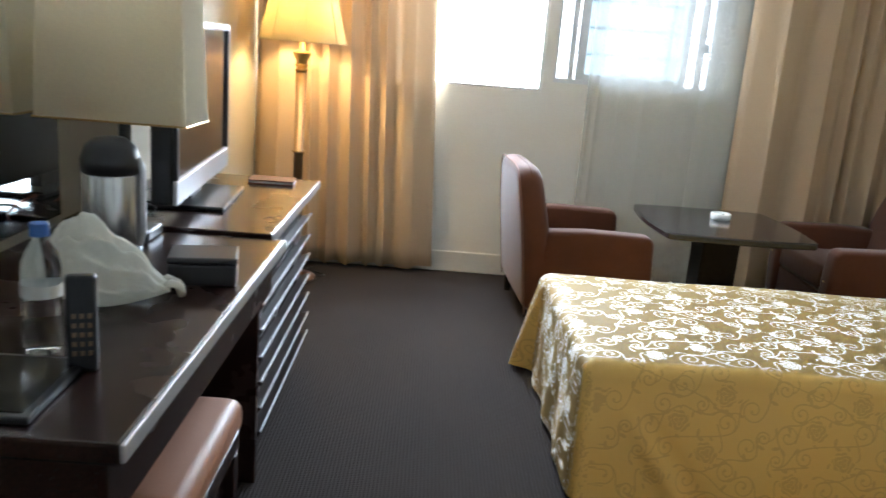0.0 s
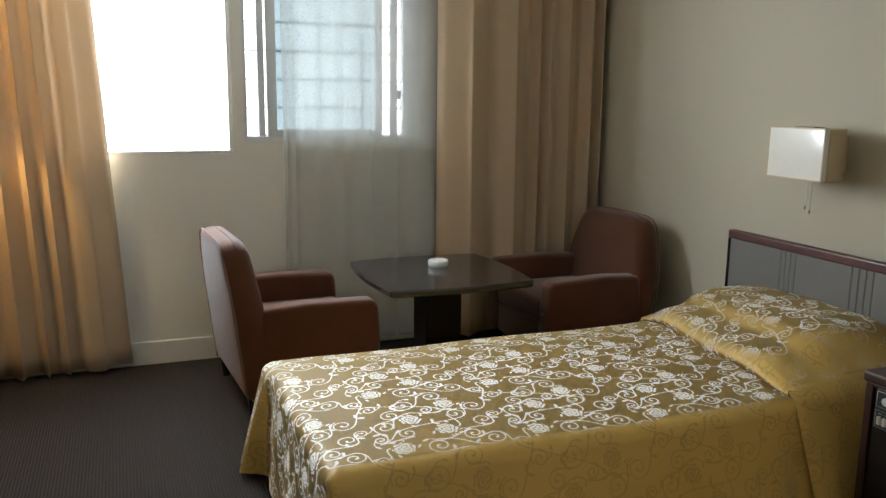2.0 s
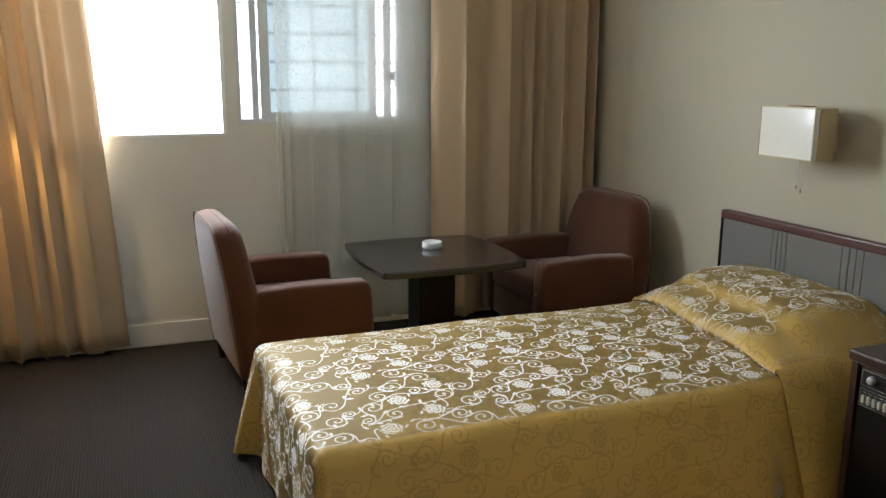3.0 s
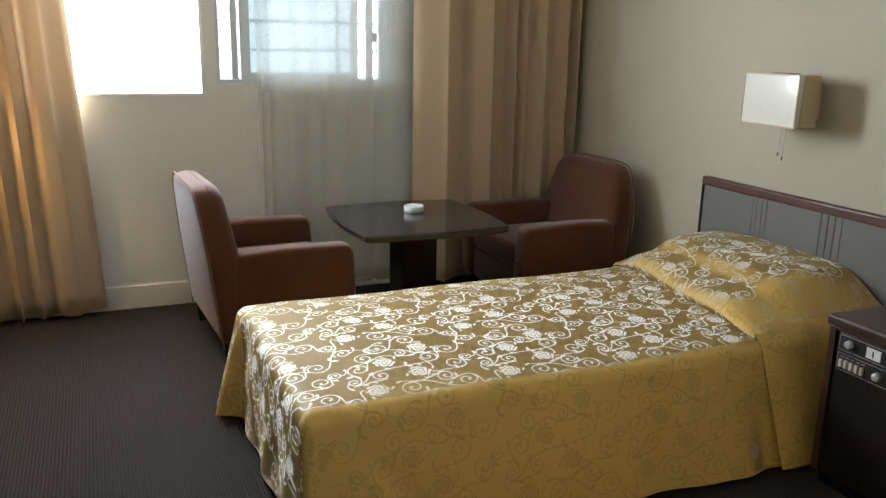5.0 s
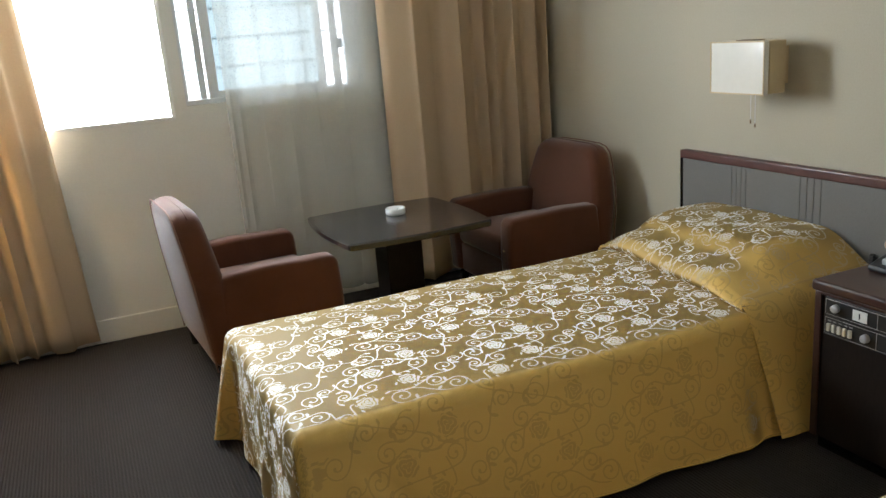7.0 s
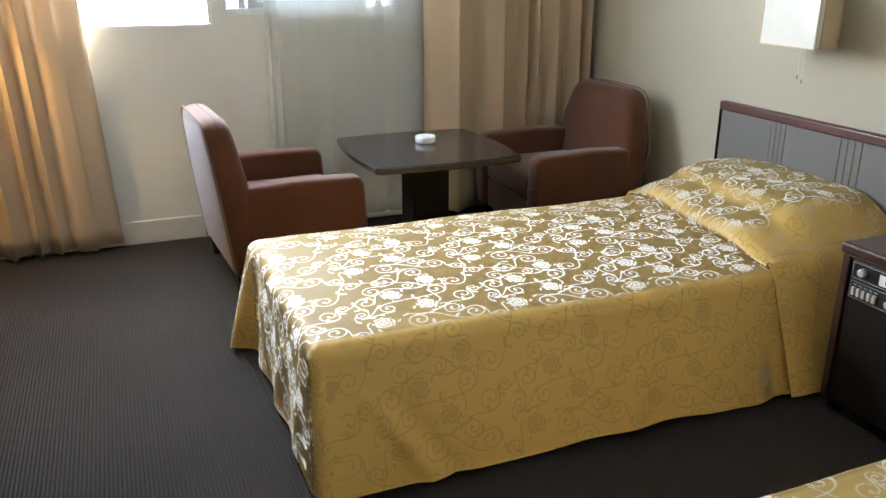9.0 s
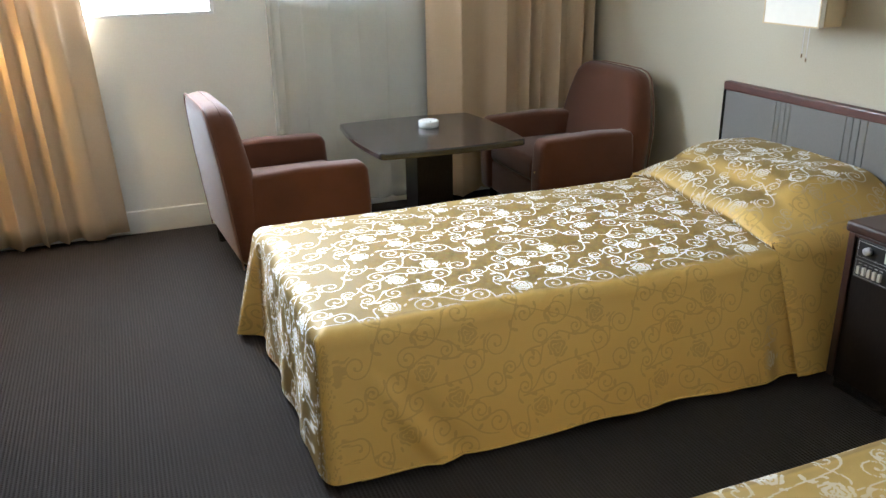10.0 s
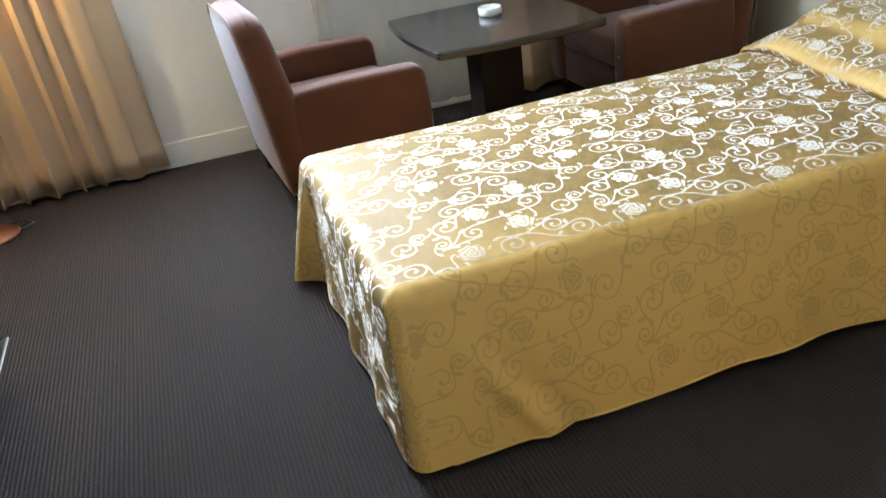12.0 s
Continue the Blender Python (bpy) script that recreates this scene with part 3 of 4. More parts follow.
def bed(x0, x1, y0, y1, top, step, label, group):
    """A single bed: mattress, and a spread that hangs to the floor on three sides and folds over the pillow."""
    ob = thing("bed", ((x0 + x1) / 2, (y0 + y1) / 2, 0), label, "bed", group)
    inv = np.array(ob.location)
    part("mattress", box(x0 + 0.06 - inv[0], y0 + 0.03 - inv[1], 0.22, x1 - inv[0], y1 - 0.03 - inv[1], top - 0.03, 0.05, 3), MATTRESS, ob)
    part("bed_base", box(x0 + 0.08 - inv[0], y0 + 0.05 - inv[1], 0.0, x1 - inv[0], y1 - 0.05 - inv[1], 0.22, 0.02), BLACK_WOOD, ob)
    ox, oy = 1.80, 2.98
    hang = top - 0.018
    en, ef, efar = 0.07, 0.045, 0.045
    pn, pf, pfar = 0.33, 0.07, 0.12
    # the flat's outline, and what hangs from it
    fx, fy0, fy1 = x0 + 0.035, y0 + 0.005, y1 - 0.008
    rc = 0.03
    xe = x1 - 0.42
    # main sheet: across the bed in y
    ln, lf = reach(en, pn, hang), reach(efar, pfar, hang)
    v = np.concatenate([np.arange(fy0 - ln, fy1 + lf, step), [fy1 + lf]])
    u = np.arange(fx + rc, xe, step)
    U, V = np.meshgrid(u, v, indexing="ij")
    cn, cf = fy0 - V, V - fy1
    on, dn = drop(cn, en, pn)
    of, df = drop(cf, efar, pfar)
    Y = np.where(cn > 0, fy0 - on, np.where(cf > 0, fy1 + of, V))
    Z = top - np.where(cn > 0, dn, 0) - np.where(cf > 0, df, 0)
    side = np.clip(np.maximum(cn, cf) / 0.4, 0, 1)
    fold = 0.010 * np.sin(U * 13 + 1.3 * np.sin(U * 5)) * side ** 1.5 * soft(U, x0 + 0.5, x0 + 1.1) + 0.014 * np.sin(U * 31 + 2) * side ** 2 * soft(U, x1 - 1.0, x1 - 0.55)
    crease = U - (x0 + 0.10 + 0.62 * np.clip(cn - 0.12, 0, None))
    fold = fold + 0.017 * np.exp(-(crease / 0.035) ** 2) * soft(side, 0.35, 0.95) - 0.010 * np.exp(-((crease - 0.07) / 0.04) ** 2) * soft(side, 0.35, 0.95)
    Y = Y + np.where(cn > 0, -fold, fold)
    Z = Z + (0.003 * np.sin(U * 7 + V * 4) + 0.0006 * np.sin(U * 19 - V * 11)) * (1 - side) * soft(U, fx + rc, fx + 0.25)
    Z = Z + 0.014 * (1 - np.clip(abs(2 * (V - fy0) / (fy1 - fy0) - 1), 0, 1) ** 3) * soft(U, fx + rc, fx + 0.25)
    Z = np.maximum(Z, 0.012) + 0.010 * side * np.sin(U * 3.1) ** 2 * soft(U, fx + 0.05, fx + 0.35)
    grid_mesh("bedspread", np.stack([U, Y, Z], -1) - inv, weave_at(U - ox, V - oy), DAMASK, ob)
    for k in (0, -1):
        edge = (np.stack([U, Y, Z], -1) - inv)[::14, k]
        part("hem", tube([tuple(float(c) for c in q) for q in edge], 0.004, 6), DAMASK, ob, "stitched hem of the spread", True)
    # foot skirt with its two corners
    na = 26
    lo = np.arange(step, fy1 - fy0 - 2 * rc, step)
    ang = np.concatenate([np.linspace(0, math.pi / 2, na), np.full(len(lo), math.pi / 2), np.linspace(math.pi / 2, math.pi, na)])
    along = np.concatenate([np.full(na, fy0 + rc), fy0 + rc + lo, np.full(na, fy1 - rc)])
    tt = np.concatenate([np.linspace(-rc, 0, 8)[:-1], np.linspace(0, 1, int((hang + 0.05) / step))])
    A, C = np.meshgrid(ang, tt, indexing="ij")
    yy = np.repeat(along[:, None], C.shape[1], 1)
    first = A < math.pi / 2
    wf = np.sin(A) ** 2
    es = np.where(first, en, efar)
    LEN = np.where(first, ln, lf) * (1 - wf) + reach(ef, pf, hang) * wf
    C = np.where(C > 0, C * LEN, C)
    o_s, d_s = drop(C, es, np.where(first, pn, pfar))
    o_f, d_f = drop(C, ef, pf)
    hfrac = np.clip(C / 0.4, 0, 1.1)
    flap = np.exp(-((yy - (fy1 - 0.05)) / 0.04) ** 2) * 0.085 * hfrac
    o_f = o_f + flap + 0.008 * np.sin(yy * 21 + 1) * hfrac ** 1.5 * wf
    sharp = 0.33
    X = fx + rc - (rc + o_f) * np.sin(A) ** sharp
    Y = np.where(first, yy - (rc + o_s) * np.clip(np.cos(A), 0, 1) ** sharp, yy + (rc + o_s) * np.clip(-np.cos(A), 0, 1) ** sharp)
    Z = np.maximum(top - d_s * (1 - wf) - d_f * wf, 0.012)
    FU = fx + rc - (rc + C) * np.sin(A)
    FV = np.where(first, yy - (rc + C) * np.cos(A), yy - (rc + C) * np.cos(A))
    grid_mesh("bedspread_foot", np.stack([X, Y, Z], -1) - inv, weave_at(FU - ox, FV - oy), DAMASK, ob)
    # pillow fold: the spread's head end laid over the pillow
    xa = x1 - 0.60
    u = np.concatenate([np.linspace(0, 1, 14)[:-1] * 0.0, np.arange(0, 0.60 + step, step)])
    lip = np.concatenate([np.linspace(-1, 0, 14)[:-1], np.zeros(len(u) - 13)])
    U, V = np.meshgrid(xa + u, v, indexing="ij")
    LIP = np.repeat(lip[:, None], V.shape[1], 1)
    cn, cf = fy0 - V, V - fy1
    on, dn = drop(cn, en, pn + 0.04)
    of, df = drop(cf, efar, pfar + 0.03)
    skew = 0.10 * soft(V, fy0, fy1)
    X = U + skew * (1 - soft(U, xa, xa + 0.35))
    topness = soft(V, fy0 - 0.10, fy0 + 0.22) * (1 - soft(V, fy1 - 0.12, fy1 + 0.06))
    plump = (soft(U, xa - 0.02, xa + 0.26) ** 0.75 * 0.107 + 0.02 * soft(U, xa + 0.1, xa + 0.4)) * topness
    Y = np.where(cn > 0, fy0 - on, np.where(cf > 0, fy1 + of, V))
    side = np.clip(np.maximum(cn, cf) / 0.4, 0, 1)
    puff = 0.018 + 0.060 * topness * (1 - 0.7 * soft(U, xa, xa + 0.16))
    Y = Y + np.where(cn > 0, -1, np.where(cf > 0, 1, 0)) * (0.016 * side + 0.004)
    Z = top + puff * (1 - side) - np.where(cn > 0, dn, 0) - np.where(cf > 0, df, 0) + plump
    Z = Z + 0.004 * np.sin(X * 17 + V * 9) * topness
    # the front edge rolls under
    X = X - 0.040 * np.sin(np.clip(LIP, -1, 0) * -math.pi)
    Z = np.where(side < 0.05, Z + LIP * (puff + 0.004), Z)
    Y = np.where(side >= 0.05, Y - np.where(cn > 0, 1, -1) * LIP * 0.014, Y)
    Z = np.maximum(Z, 0.012)
    grid_mesh("pillow_fold", np.stack([X, Y, Z], -1) - inv, weave_at(U - ox + 0.11 + LIP * 0.075, V - oy + 0.05), DAMASK, ob)
    part("pillow", box(xa + 0.2 - inv[0], fy0 + 0.2 - inv[1], top + 0.0, x1 - 0.03 - inv[0], fy1 - 0.14 - inv[1], top + 0.05, 0.02, 3), WHITE_PAINT, ob, "white pillow under the spread", True)
    return ob


bed(1.56, 3.80, 2.93, 3.885, 0.42, 0.0028, "single bed made up with a gold damask spread", "twin beds")
bed(1.56, 3.80, 0.955, 1.91, 0.42, 0.0045, "second single bed with a matching gold damask spread", "twin beds")


def headboard(y0, y1):
    ob = thing("headboard", (XR - 0.002, (y0 + y1) / 2, 0), "grey padded vinyl headboard with a mahogany top rail", "headboard", "headboards")
    w = (y1 - y0) / 2
    # padded panel with stitched channels
    c = 0.19
    cuts = [-c - 0.052, -c - 0.017, -c + 0.017, -c + 0.052, c - 0.03, c - 0.002, c + 0.026, c + 0.054]
    edges = [-w + 0.012] + cuts + [w - 0.012]
    for a, b in zip(edges, edges[1:]):
        part("padded_panel", box(-0.034, a + 0.0005, 0.1, -0.008, b - 0.0005, 0.762, 0.0035, 3), VINYL, ob, smooth=False)
    part("backing", box(-0.014, -w, 0.08, 0.0, w, 0.762), BLACK_WOOD, ob)
    part("top_rail", box(-0.042, -w, 0.762, 0.0, w, 0.802, 0.006, 3), RED_WOOD, ob, "polished mahogany rail")
    for a, b in ((-w, -w + 0.011), (w - 0.011, w)):
        part("end_strip", box(-0.040, a, 0.0, -0.0142, b, 0.762, 0.003), BLACK_WOOD, ob)


headboard(2.83, 4.0)
headboard(0.85, 2.02)


def nightstand():
    ob = thing("nightstand", (3.52, 2.42, 0), "dark mahogany nightstand with a built-in radio control panel", "nightstand")
    part("body", box(-0.285, -0.25, 0.05, 0.29, 0.25, 0.555, 0.004), MATT_BLACK, ob)
    part("plinth", box(-0.26, -0.24, 0.0, 0.29, 0.24, 0.05), BLACK_WOOD, ob)
    part("top", box(-0.30, -0.262, 0.555, 0.30, 0.262, 0.592, 0.011, 4), PLUM_WOOD, ob, "dark polished mahogany top with rounded edges")
    for a, b in ((-0.25, -0.225), (0.225, 0.25)):
        part("stile", box(-0.292, a, 0.05, -0.2855, b, 0.555, 0.002), PLUM_WOOD, ob)
    part("rail", box(-0.292, -0.2245, 0.547, -0.2855, 0.2245, 0.555, 0.001), PLUM_WOOD, ob)
    panel = part("control_panel", box(-0.294, -0.19, 0.42, -0.283, 0.21, 0.545, 0.002), BLACK_PLASTIC, ob, "black radio control panel")
    for z0, z1 in ((0.490, 0.540), (0.425, 0.480)):
        bm = bmesh.new()
        for a, b, c, d in ((-0.185, 0.205, z1 - 0.0012, z1), (-0.185, 0.205, z0, z0 + 0.0012), (-0.185, -0.1838, z0, z1), (0.2038, 0.205, z0, z1), (0.02, 0.0212, z0, z1)):
            box(-0.2952, a, c, -0.294, b, d, bm=bm)
        part("panel_border", bm, SILVER, panel)
    for y, z in ((0.165, 0.516), (0.055, 0.452), (-0.05, 0.516)):
        bm = lathe([(0.0, 0.0), (0.0135, 0.0), (0.0125, 0.014), (0.009, 0.016), (0, 0.016)], 20)
        bmesh.ops.transform(bm, matrix=Matrix.Translation((-0.294, y, z)) @ Matrix.Rotation(radians(-90), 4, "Y"), verts=bm.verts)
        part("knob", bm, SILVER, panel, "silver knob", True)
    dial = part("dial_window", box(-0.297, 0.055, 0.498, -0.294, 0.105, 0.532, 0.001), PAPER, panel, "lit white dial")
    part("dial_mark", box(-0.2982, 0.078, 0.506, -0.297, 0.082, 0.524), BLACK_PLASTIC, dial)
    for k in range(5):
        y = 0.188 - k * 0.0195
        part("key", box(-0.304, y - 0.006, 0.436, -0.294, y + 0.005, 0.462, 0.002), IVORY, panel, "ivory push key")
        part("key_caption", box(-0.2948, y - 0.006, 0.468, -0.294, y + 0.006, 0.471), SILVER, panel)
    return ob


nightstand()


def telephone(x, y):
    ob = thing("telephone", (x, y, 0.592), "black corded desk telephone with a beige handset on the nightstand", "telephone")
    part("body", prism([(-0.1, 0.0), (0.1, 0.0), (0.1, 0.055), (-0.02, 0.045), (-0.1, 0.02)], -0.09, 0.09, 0.008, axis="y"), BLACK_PLASTIC, ob)
    part("handset", box(-0.02, -0.1, 0.055, 0.045, 0.1, 0.085, 0.012, 3), HANDSET, ob, "pinkish beige handset")
    pts = [(0.0 + 0.012 * math.cos(k * 0.9) - 0.06, 0.10 + 0.012 * math.sin(k * 0.9), 0.012 + 0.0008 * k) for k in range(40)]
    part("coiled_cord", tube(pts, 0.003, 6), BLACK_PLASTIC, ob)
    part("keypad", box(-0.085, -0.03, 0.026, -0.03, 0.05, 0.046, 0.003), SILVER, ob)


telephone(3.515, 2.545)


def wall_lamp():
    ob = thing("wall_lamp", (XR, 3.48, 1.1), "box-shaped opal wall lamp with pull cords, unlit, above the headboard", "wall lamp")
    w = 0.15
    part("front", box(-0.192, -w, 0.0, -0.165, w, 0.212, 0.008, 3), ACRYLIC, ob, "glossy opal front", False)
    part("housing", box(-0.1645, -w + 0.002, 0.002, -0.075, w - 0.002, 0.210, 0.006, 3), TAN_ACRYLIC, ob, "tan translucent sides")
    part("back_plate", box(-0.075, -0.09, 0.03, 0.0, 0.09, 0.18, 0.002), TAN_ACRYLIC, ob)
    part("top_vent", box(-0.15, -0.05, 0.2105, -0.09, 0.05, 0.214, 0.001), BRONZE, ob)
    for y, l in ((-0.01, 0.11), (-0.035, 0.125)):
        cord = part("pull_cord", tube([(-0.12, y, 0.0), (-0.12, y, -l)], 0.0013, 5), SILVER, ob)
        part("bead", lathe([(0, -l - 0.018), (0.003, -l - 0.016), (0.003, -l - 0.004), (0, -l)], 8, at=(-0.12, y)), BRONZE, cord, smooth=True)
    for a, b, c, d in ((-w, -w + 0.006, 0.0, 0.212), (w - 0.006, w, 0.0, 0.212), (-w + 0.006, w - 0.006, 0.0, 0.006), (-w + 0.006, w - 0.006, 0.206, 0.212)):
        part("rim", box(-0.1945, a, c, -0.1915, b, d, 0.001), TAN_ACRYLIC, ob, "thin pale rim")


wall_lamp()


# ---- armchairs and table ----
def armchair(x, y, turn):
    """A low upholstered armchair; local +x is the way it faces."""
    ob = thing("armchair", (x, y, 0), "low rust-brown velour armchair with sloping back", "armchair", "armchairs at the table", turn)
    w = 0.375
    rim_line = [(w, 0.09), (w, 0.50), (w - 0.03, 0.62), (w - 0.065, 0.71), (w - 0.09, 0.755), (w - 0.13, 0.783), (w - 0.19, 0.795)]
    outline = [(-a, b) for a, b in rim_line] + rim_line[::-1]
    back = prism(outline, -0.12, 0.0, 0.0, axis="x")
    bmesh.ops.bevel(back, geom=[e for e in back.edges if e.calc_face_angle(0) > 1.0], offset=0.045, segments=5, profile=0.5, affect="EDGES")

    def leaning(x, z):
        up = (z - 0.09) / 0.7
        front, rear = -0.115 - 0.118 * up, -0.278 - 0.078 * up
        return front + (rear - front) * (-x / 0.12)
    for v in back.verts:
        v.co.x = leaning(v.co.x, v.co.z)
    part("backrest", back, CHAIR_CLOTH, ob, smooth=True)
    for s in (-1, 1):
        yy = s * (w - 0.055)
        arm = prism([(-0.26, 0.09), (0.335, 0.09), (0.345, 0.30), (0.335, 0.47), (0.315, 0.505), (0.0, 0.515), (-0.20, 0.505)], yy - 0.055, yy + 0.055, 0.024, 3, axis="y")
        part("armrest", arm, CHAIR_CLOTH, ob, smooth=True)
        stud = lathe([(0, 0), (0.006, 0.001), (0.005, 0.004), (0, 0.005)], 10)
        bmesh.ops.transform(stud, matrix=Matrix.Translation((0.344, yy, 0.335)) @ Matrix.Rotation(radians(90), 4, "Y"), verts=stud.verts)
        part("stud", stud, BRASS, ob)
    full = [(-a, b) for a, b in rim_line] + [(0.0, 0.797)] + rim_line[::-1]
    part("piping", tube([(leaning(-0.116, b - 0.004), a * 0.985, b - 0.004) for a, b in full], 0.0035, 6), PIPING, ob, "pale piping along the back's rim", True)
    part("seam", tube([(leaning(-0.055, b), a * 0.99, b + 0.001) for a, b in full[4:-4]], 0.003, 6), CHAIR_CLOTH, ob, smooth=True)
    part("seat_cushion", box(-0.19, -w + 0.112, 0.26, 0.33, w - 0.112, 0.385, 0.035, 4), CHAIR_CLOTH, ob, smooth=True)
    part("seat_base", box(-0.24, -w + 0.112, 0.09, 0.315, w - 0.112, 0.259, 0.01), CHAIR_CLOTH, ob)
    for fx in (-0.24, 0.28):
        for fy in (-w + 0.06, w - 0.06):
            part("foot", lathe([(0, 0.0), (0.017, 0.0), (0.024, 0.091), (0, 0.091)], 12, at=(fx, fy)), BLACK_WOOD, ob)
    return ob


chair = armchair(1.79, 4.70, 4)
copy_thing(chair, pose(3.385, 4.75, 0, 0, 0, 180))


def low_table(x, y):
    ob = thing("coffee_table", (x, y, 0), "low black-stained table with a bowed square top between the armchairs", "table")
    a = 0.362
    out = []
    corners = [(-a, -a), (a, -a), (a, a), (-a, a)]
    for k in range(4):
        p, q = Vector(corners[k]), Vector(corners[(k + 1) % 4])
        n = Vector(((q - p).y, -(q - p).x)).normalized()
        for i in range(12):
            t = 0.015 + 0.97 * i / 11
            out.append(tuple(p.lerp(q, t) + n * 0.028 * math.sin(math.pi * t)))
    part("tabletop", prism(out, 0.518, 0.552, 0.008, 3), BLACK_WOOD, ob, "glossy bowed top")
    part("under_frame", box(-0.2, -0.2, 0.49, 0.2, 0.2, 0.518, 0.003), BLACK_WOOD, ob)
    part("pedestal", box(-0.095, -0.095, 0.05, 0.095, 0.095, 0.49, 0.006), MATT_BLACK, ob)
    part("base", box(-0.24, -0.24, 0.0, 0.24, 0.24, 0.05, 0.008), BLACK_WOOD, ob)


low_table(2.55, 4.65)
ash = thing("ashtray", (2.585, 4.735, 0.552), "small round white porcelain ashtray on the low table", "ashtray")
part("bowl", lathe([(0, 0.0), (0.046, 0.0), (0.052, 0.006), (0.052, 0.032), (0.049, 0.035), (0.044, 0.033), (0.042, 0.012), (0, 0.010)], 36), PORCELAIN, ash, smooth=True)
for k in range(3):
    ang = k * 2.094 + 0.4
    bm = box(-0.004, -0.003, 0.0355, 0.006, 0.003, 0.0375, 0.001)
    bmesh.ops.transform(bm, matrix=Matrix.Rotation(ang, 4, "Z") @ Matrix.Translation((0.047, 0, 0)), verts=bm.verts)
    part("rest", bm, BLACK_PLASTIC, ash)


# ---- floor lamp ----
def floor_lamp(x, y):
    ob = thing("floor_lamp", (x, y, 0), "lit brass floor lamp with a yellow fabric shade in the corner", "floor lamp")
    part("base", lathe([(0, 0.0), (0.115, 0.0), (0.118, 0.012), (0.105, 0.022), (0.045, 0.032), (0.022, 0.06), (0, 0.06)], 40), COPPER, ob, "copper-brown round foot", True)
    pole = part("pole", lathe([(0, 0.055), (0.020, 0.055), (0.022, 0.09), (0.024, 0.70), (0.026, 0.70), (0.026, 0.715), (0.024, 0.715), (0.030, 1.13), (0, 1.13)], 20), BRONZE, ob, "dull bronze column", True)
    for z in (0.705, 1.135, 1.16):
        part("collar", lathe([(0.0, z), (0.034, z), (0.036, z + 0.006), (0.034, z + 0.012), (0, z + 0.012)], 24), BRASS, pole)
    part("capital", lathe([(0, 1.13), (0.028, 1.13), (0.030, 1.19), (0.048, 1.225), (0.048, 1.235), (0.015, 1.24), (0.015, 1.31), (0, 1.31)], 24), BRASS, ob, smooth=True)
    # a shade of flat panels, open above and below
    bm = bmesh.new()
    n = 10
    for r0, z0, r1, z1 in ((0.228, 1.29, 0.152, 1.60), (0.224, 1.29, 0.148, 1.60)):
        lo = [bm.verts.new((r0 * math.cos(2 * math.pi * k / (n * 4)), r0 * math.sin(2 * math.pi * k / (n * 4)), z0)) for k in range(n * 4)]
        hi = [bm.verts.new((r1 * math.cos(2 * math.pi * k / (n * 4)), r1 * math.sin(2 * math.pi * k / (n * 4)), z1)) for k in range(n * 4)]
        for k in range(n * 4):
            j = (k + 1) % (n * 4)
            bm.faces.new((lo[k], lo[j], hi[j], hi[k]))
    shade = part("shade", bm, FLOOR_SHADE, ob, "glowing yellow fabric shade", True)
    for r, z in ((0.229, 1.288), (0.153, 1.597)):
        ring = [(r * math.cos(2 * math.pi * k / 40), r * math.sin(2 * math.pi * k / 40), z) for k in range(41)]
        part("rim", tube(ring, 0.004, 6), FLOOR_SHADE, shade)
    for k in range(8):
        a = 2 * math.pi * (k + 0.3) / 8
        part("seam", tube([(0.2295 * math.cos(a), 0.2295 * math.sin(a), 1.29), (0.1535 * math.cos(a), 0.1535 * math.sin(a), 1.598)], 0.002, 5), FLOOR_SHADE, shade)
    part("bulb", lathe([(0, 1.31), (0.014, 1.31), (0.018, 1.34), (0.030, 1.38), (0.030, 1.40), (0.018, 1.425), (0, 1.43)], 20), BULB, ob, "lit warm bulb", True)
    return ob


floor_lamp(0.32, 4.93)
lamp_data = bpy.data.lights.new("floor_lamp_light", "POINT")
lamp_data.energy, lamp_data.color, lamp_data.shadow_soft_size = 19, (1.0, 0.66, 0.28), 0.05
new("floor_lamp_light", lamp_data).location = (0.32, 4.93, 1.47)
cable = thing("power_cable", (0.32, 4.93, 0), "thin black lamp cable lying on the carpet", "cable")
part("cord", tube([(0.10 + 0.06 * math.sin(k * 0.35), 0.02 + 0.012 * k, 0.004) for k in range(18)], 0.0035, 6), BLACK_PLASTIC, cable)


# ---- desk wall ----
def desk():
    ob = thing("desk", (0.33, 2.17, 0), "dark mahogany writing desk with a pale edge strip", "desk")
    x0, x1, y0, y1 = -0.32, 0.305, -0.60, 0.615
    part("desktop", box(x0, y0, 0.722, x1, y1, 0.757, 0.006, 3), DARK_WOOD, ob, "polished mahogany top")
    part("edge_strip", box(x1, y0, 0.728, x1 + 0.008, y1, 0.757, 0.003), SILVER, ob, "pale edging")
    part("apron", box(x1 - 0.05, y0 + 0.03, 0.60, x1 - 0.03, y1, 0.722, 0.002), DARK_WOOD, ob)
    part("end_panel", box(x0, y0 + 0.005, 0.0, x1 - 0.02, y0 + 0.03, 0.722, 0.002), DARK_WOOD, ob)
    part("end_panel", box(x0, y1 - 0.03, 0.0, x1 - 0.06, y1 - 0.005, 0.722, 0.002), DARK_WOOD, ob)
    part("back_panel", box(x0, y0 + 0.03, 0.2, x0 + 0.02, y1 - 0.03, 0.722), DARK_WOOD, ob)


desk()


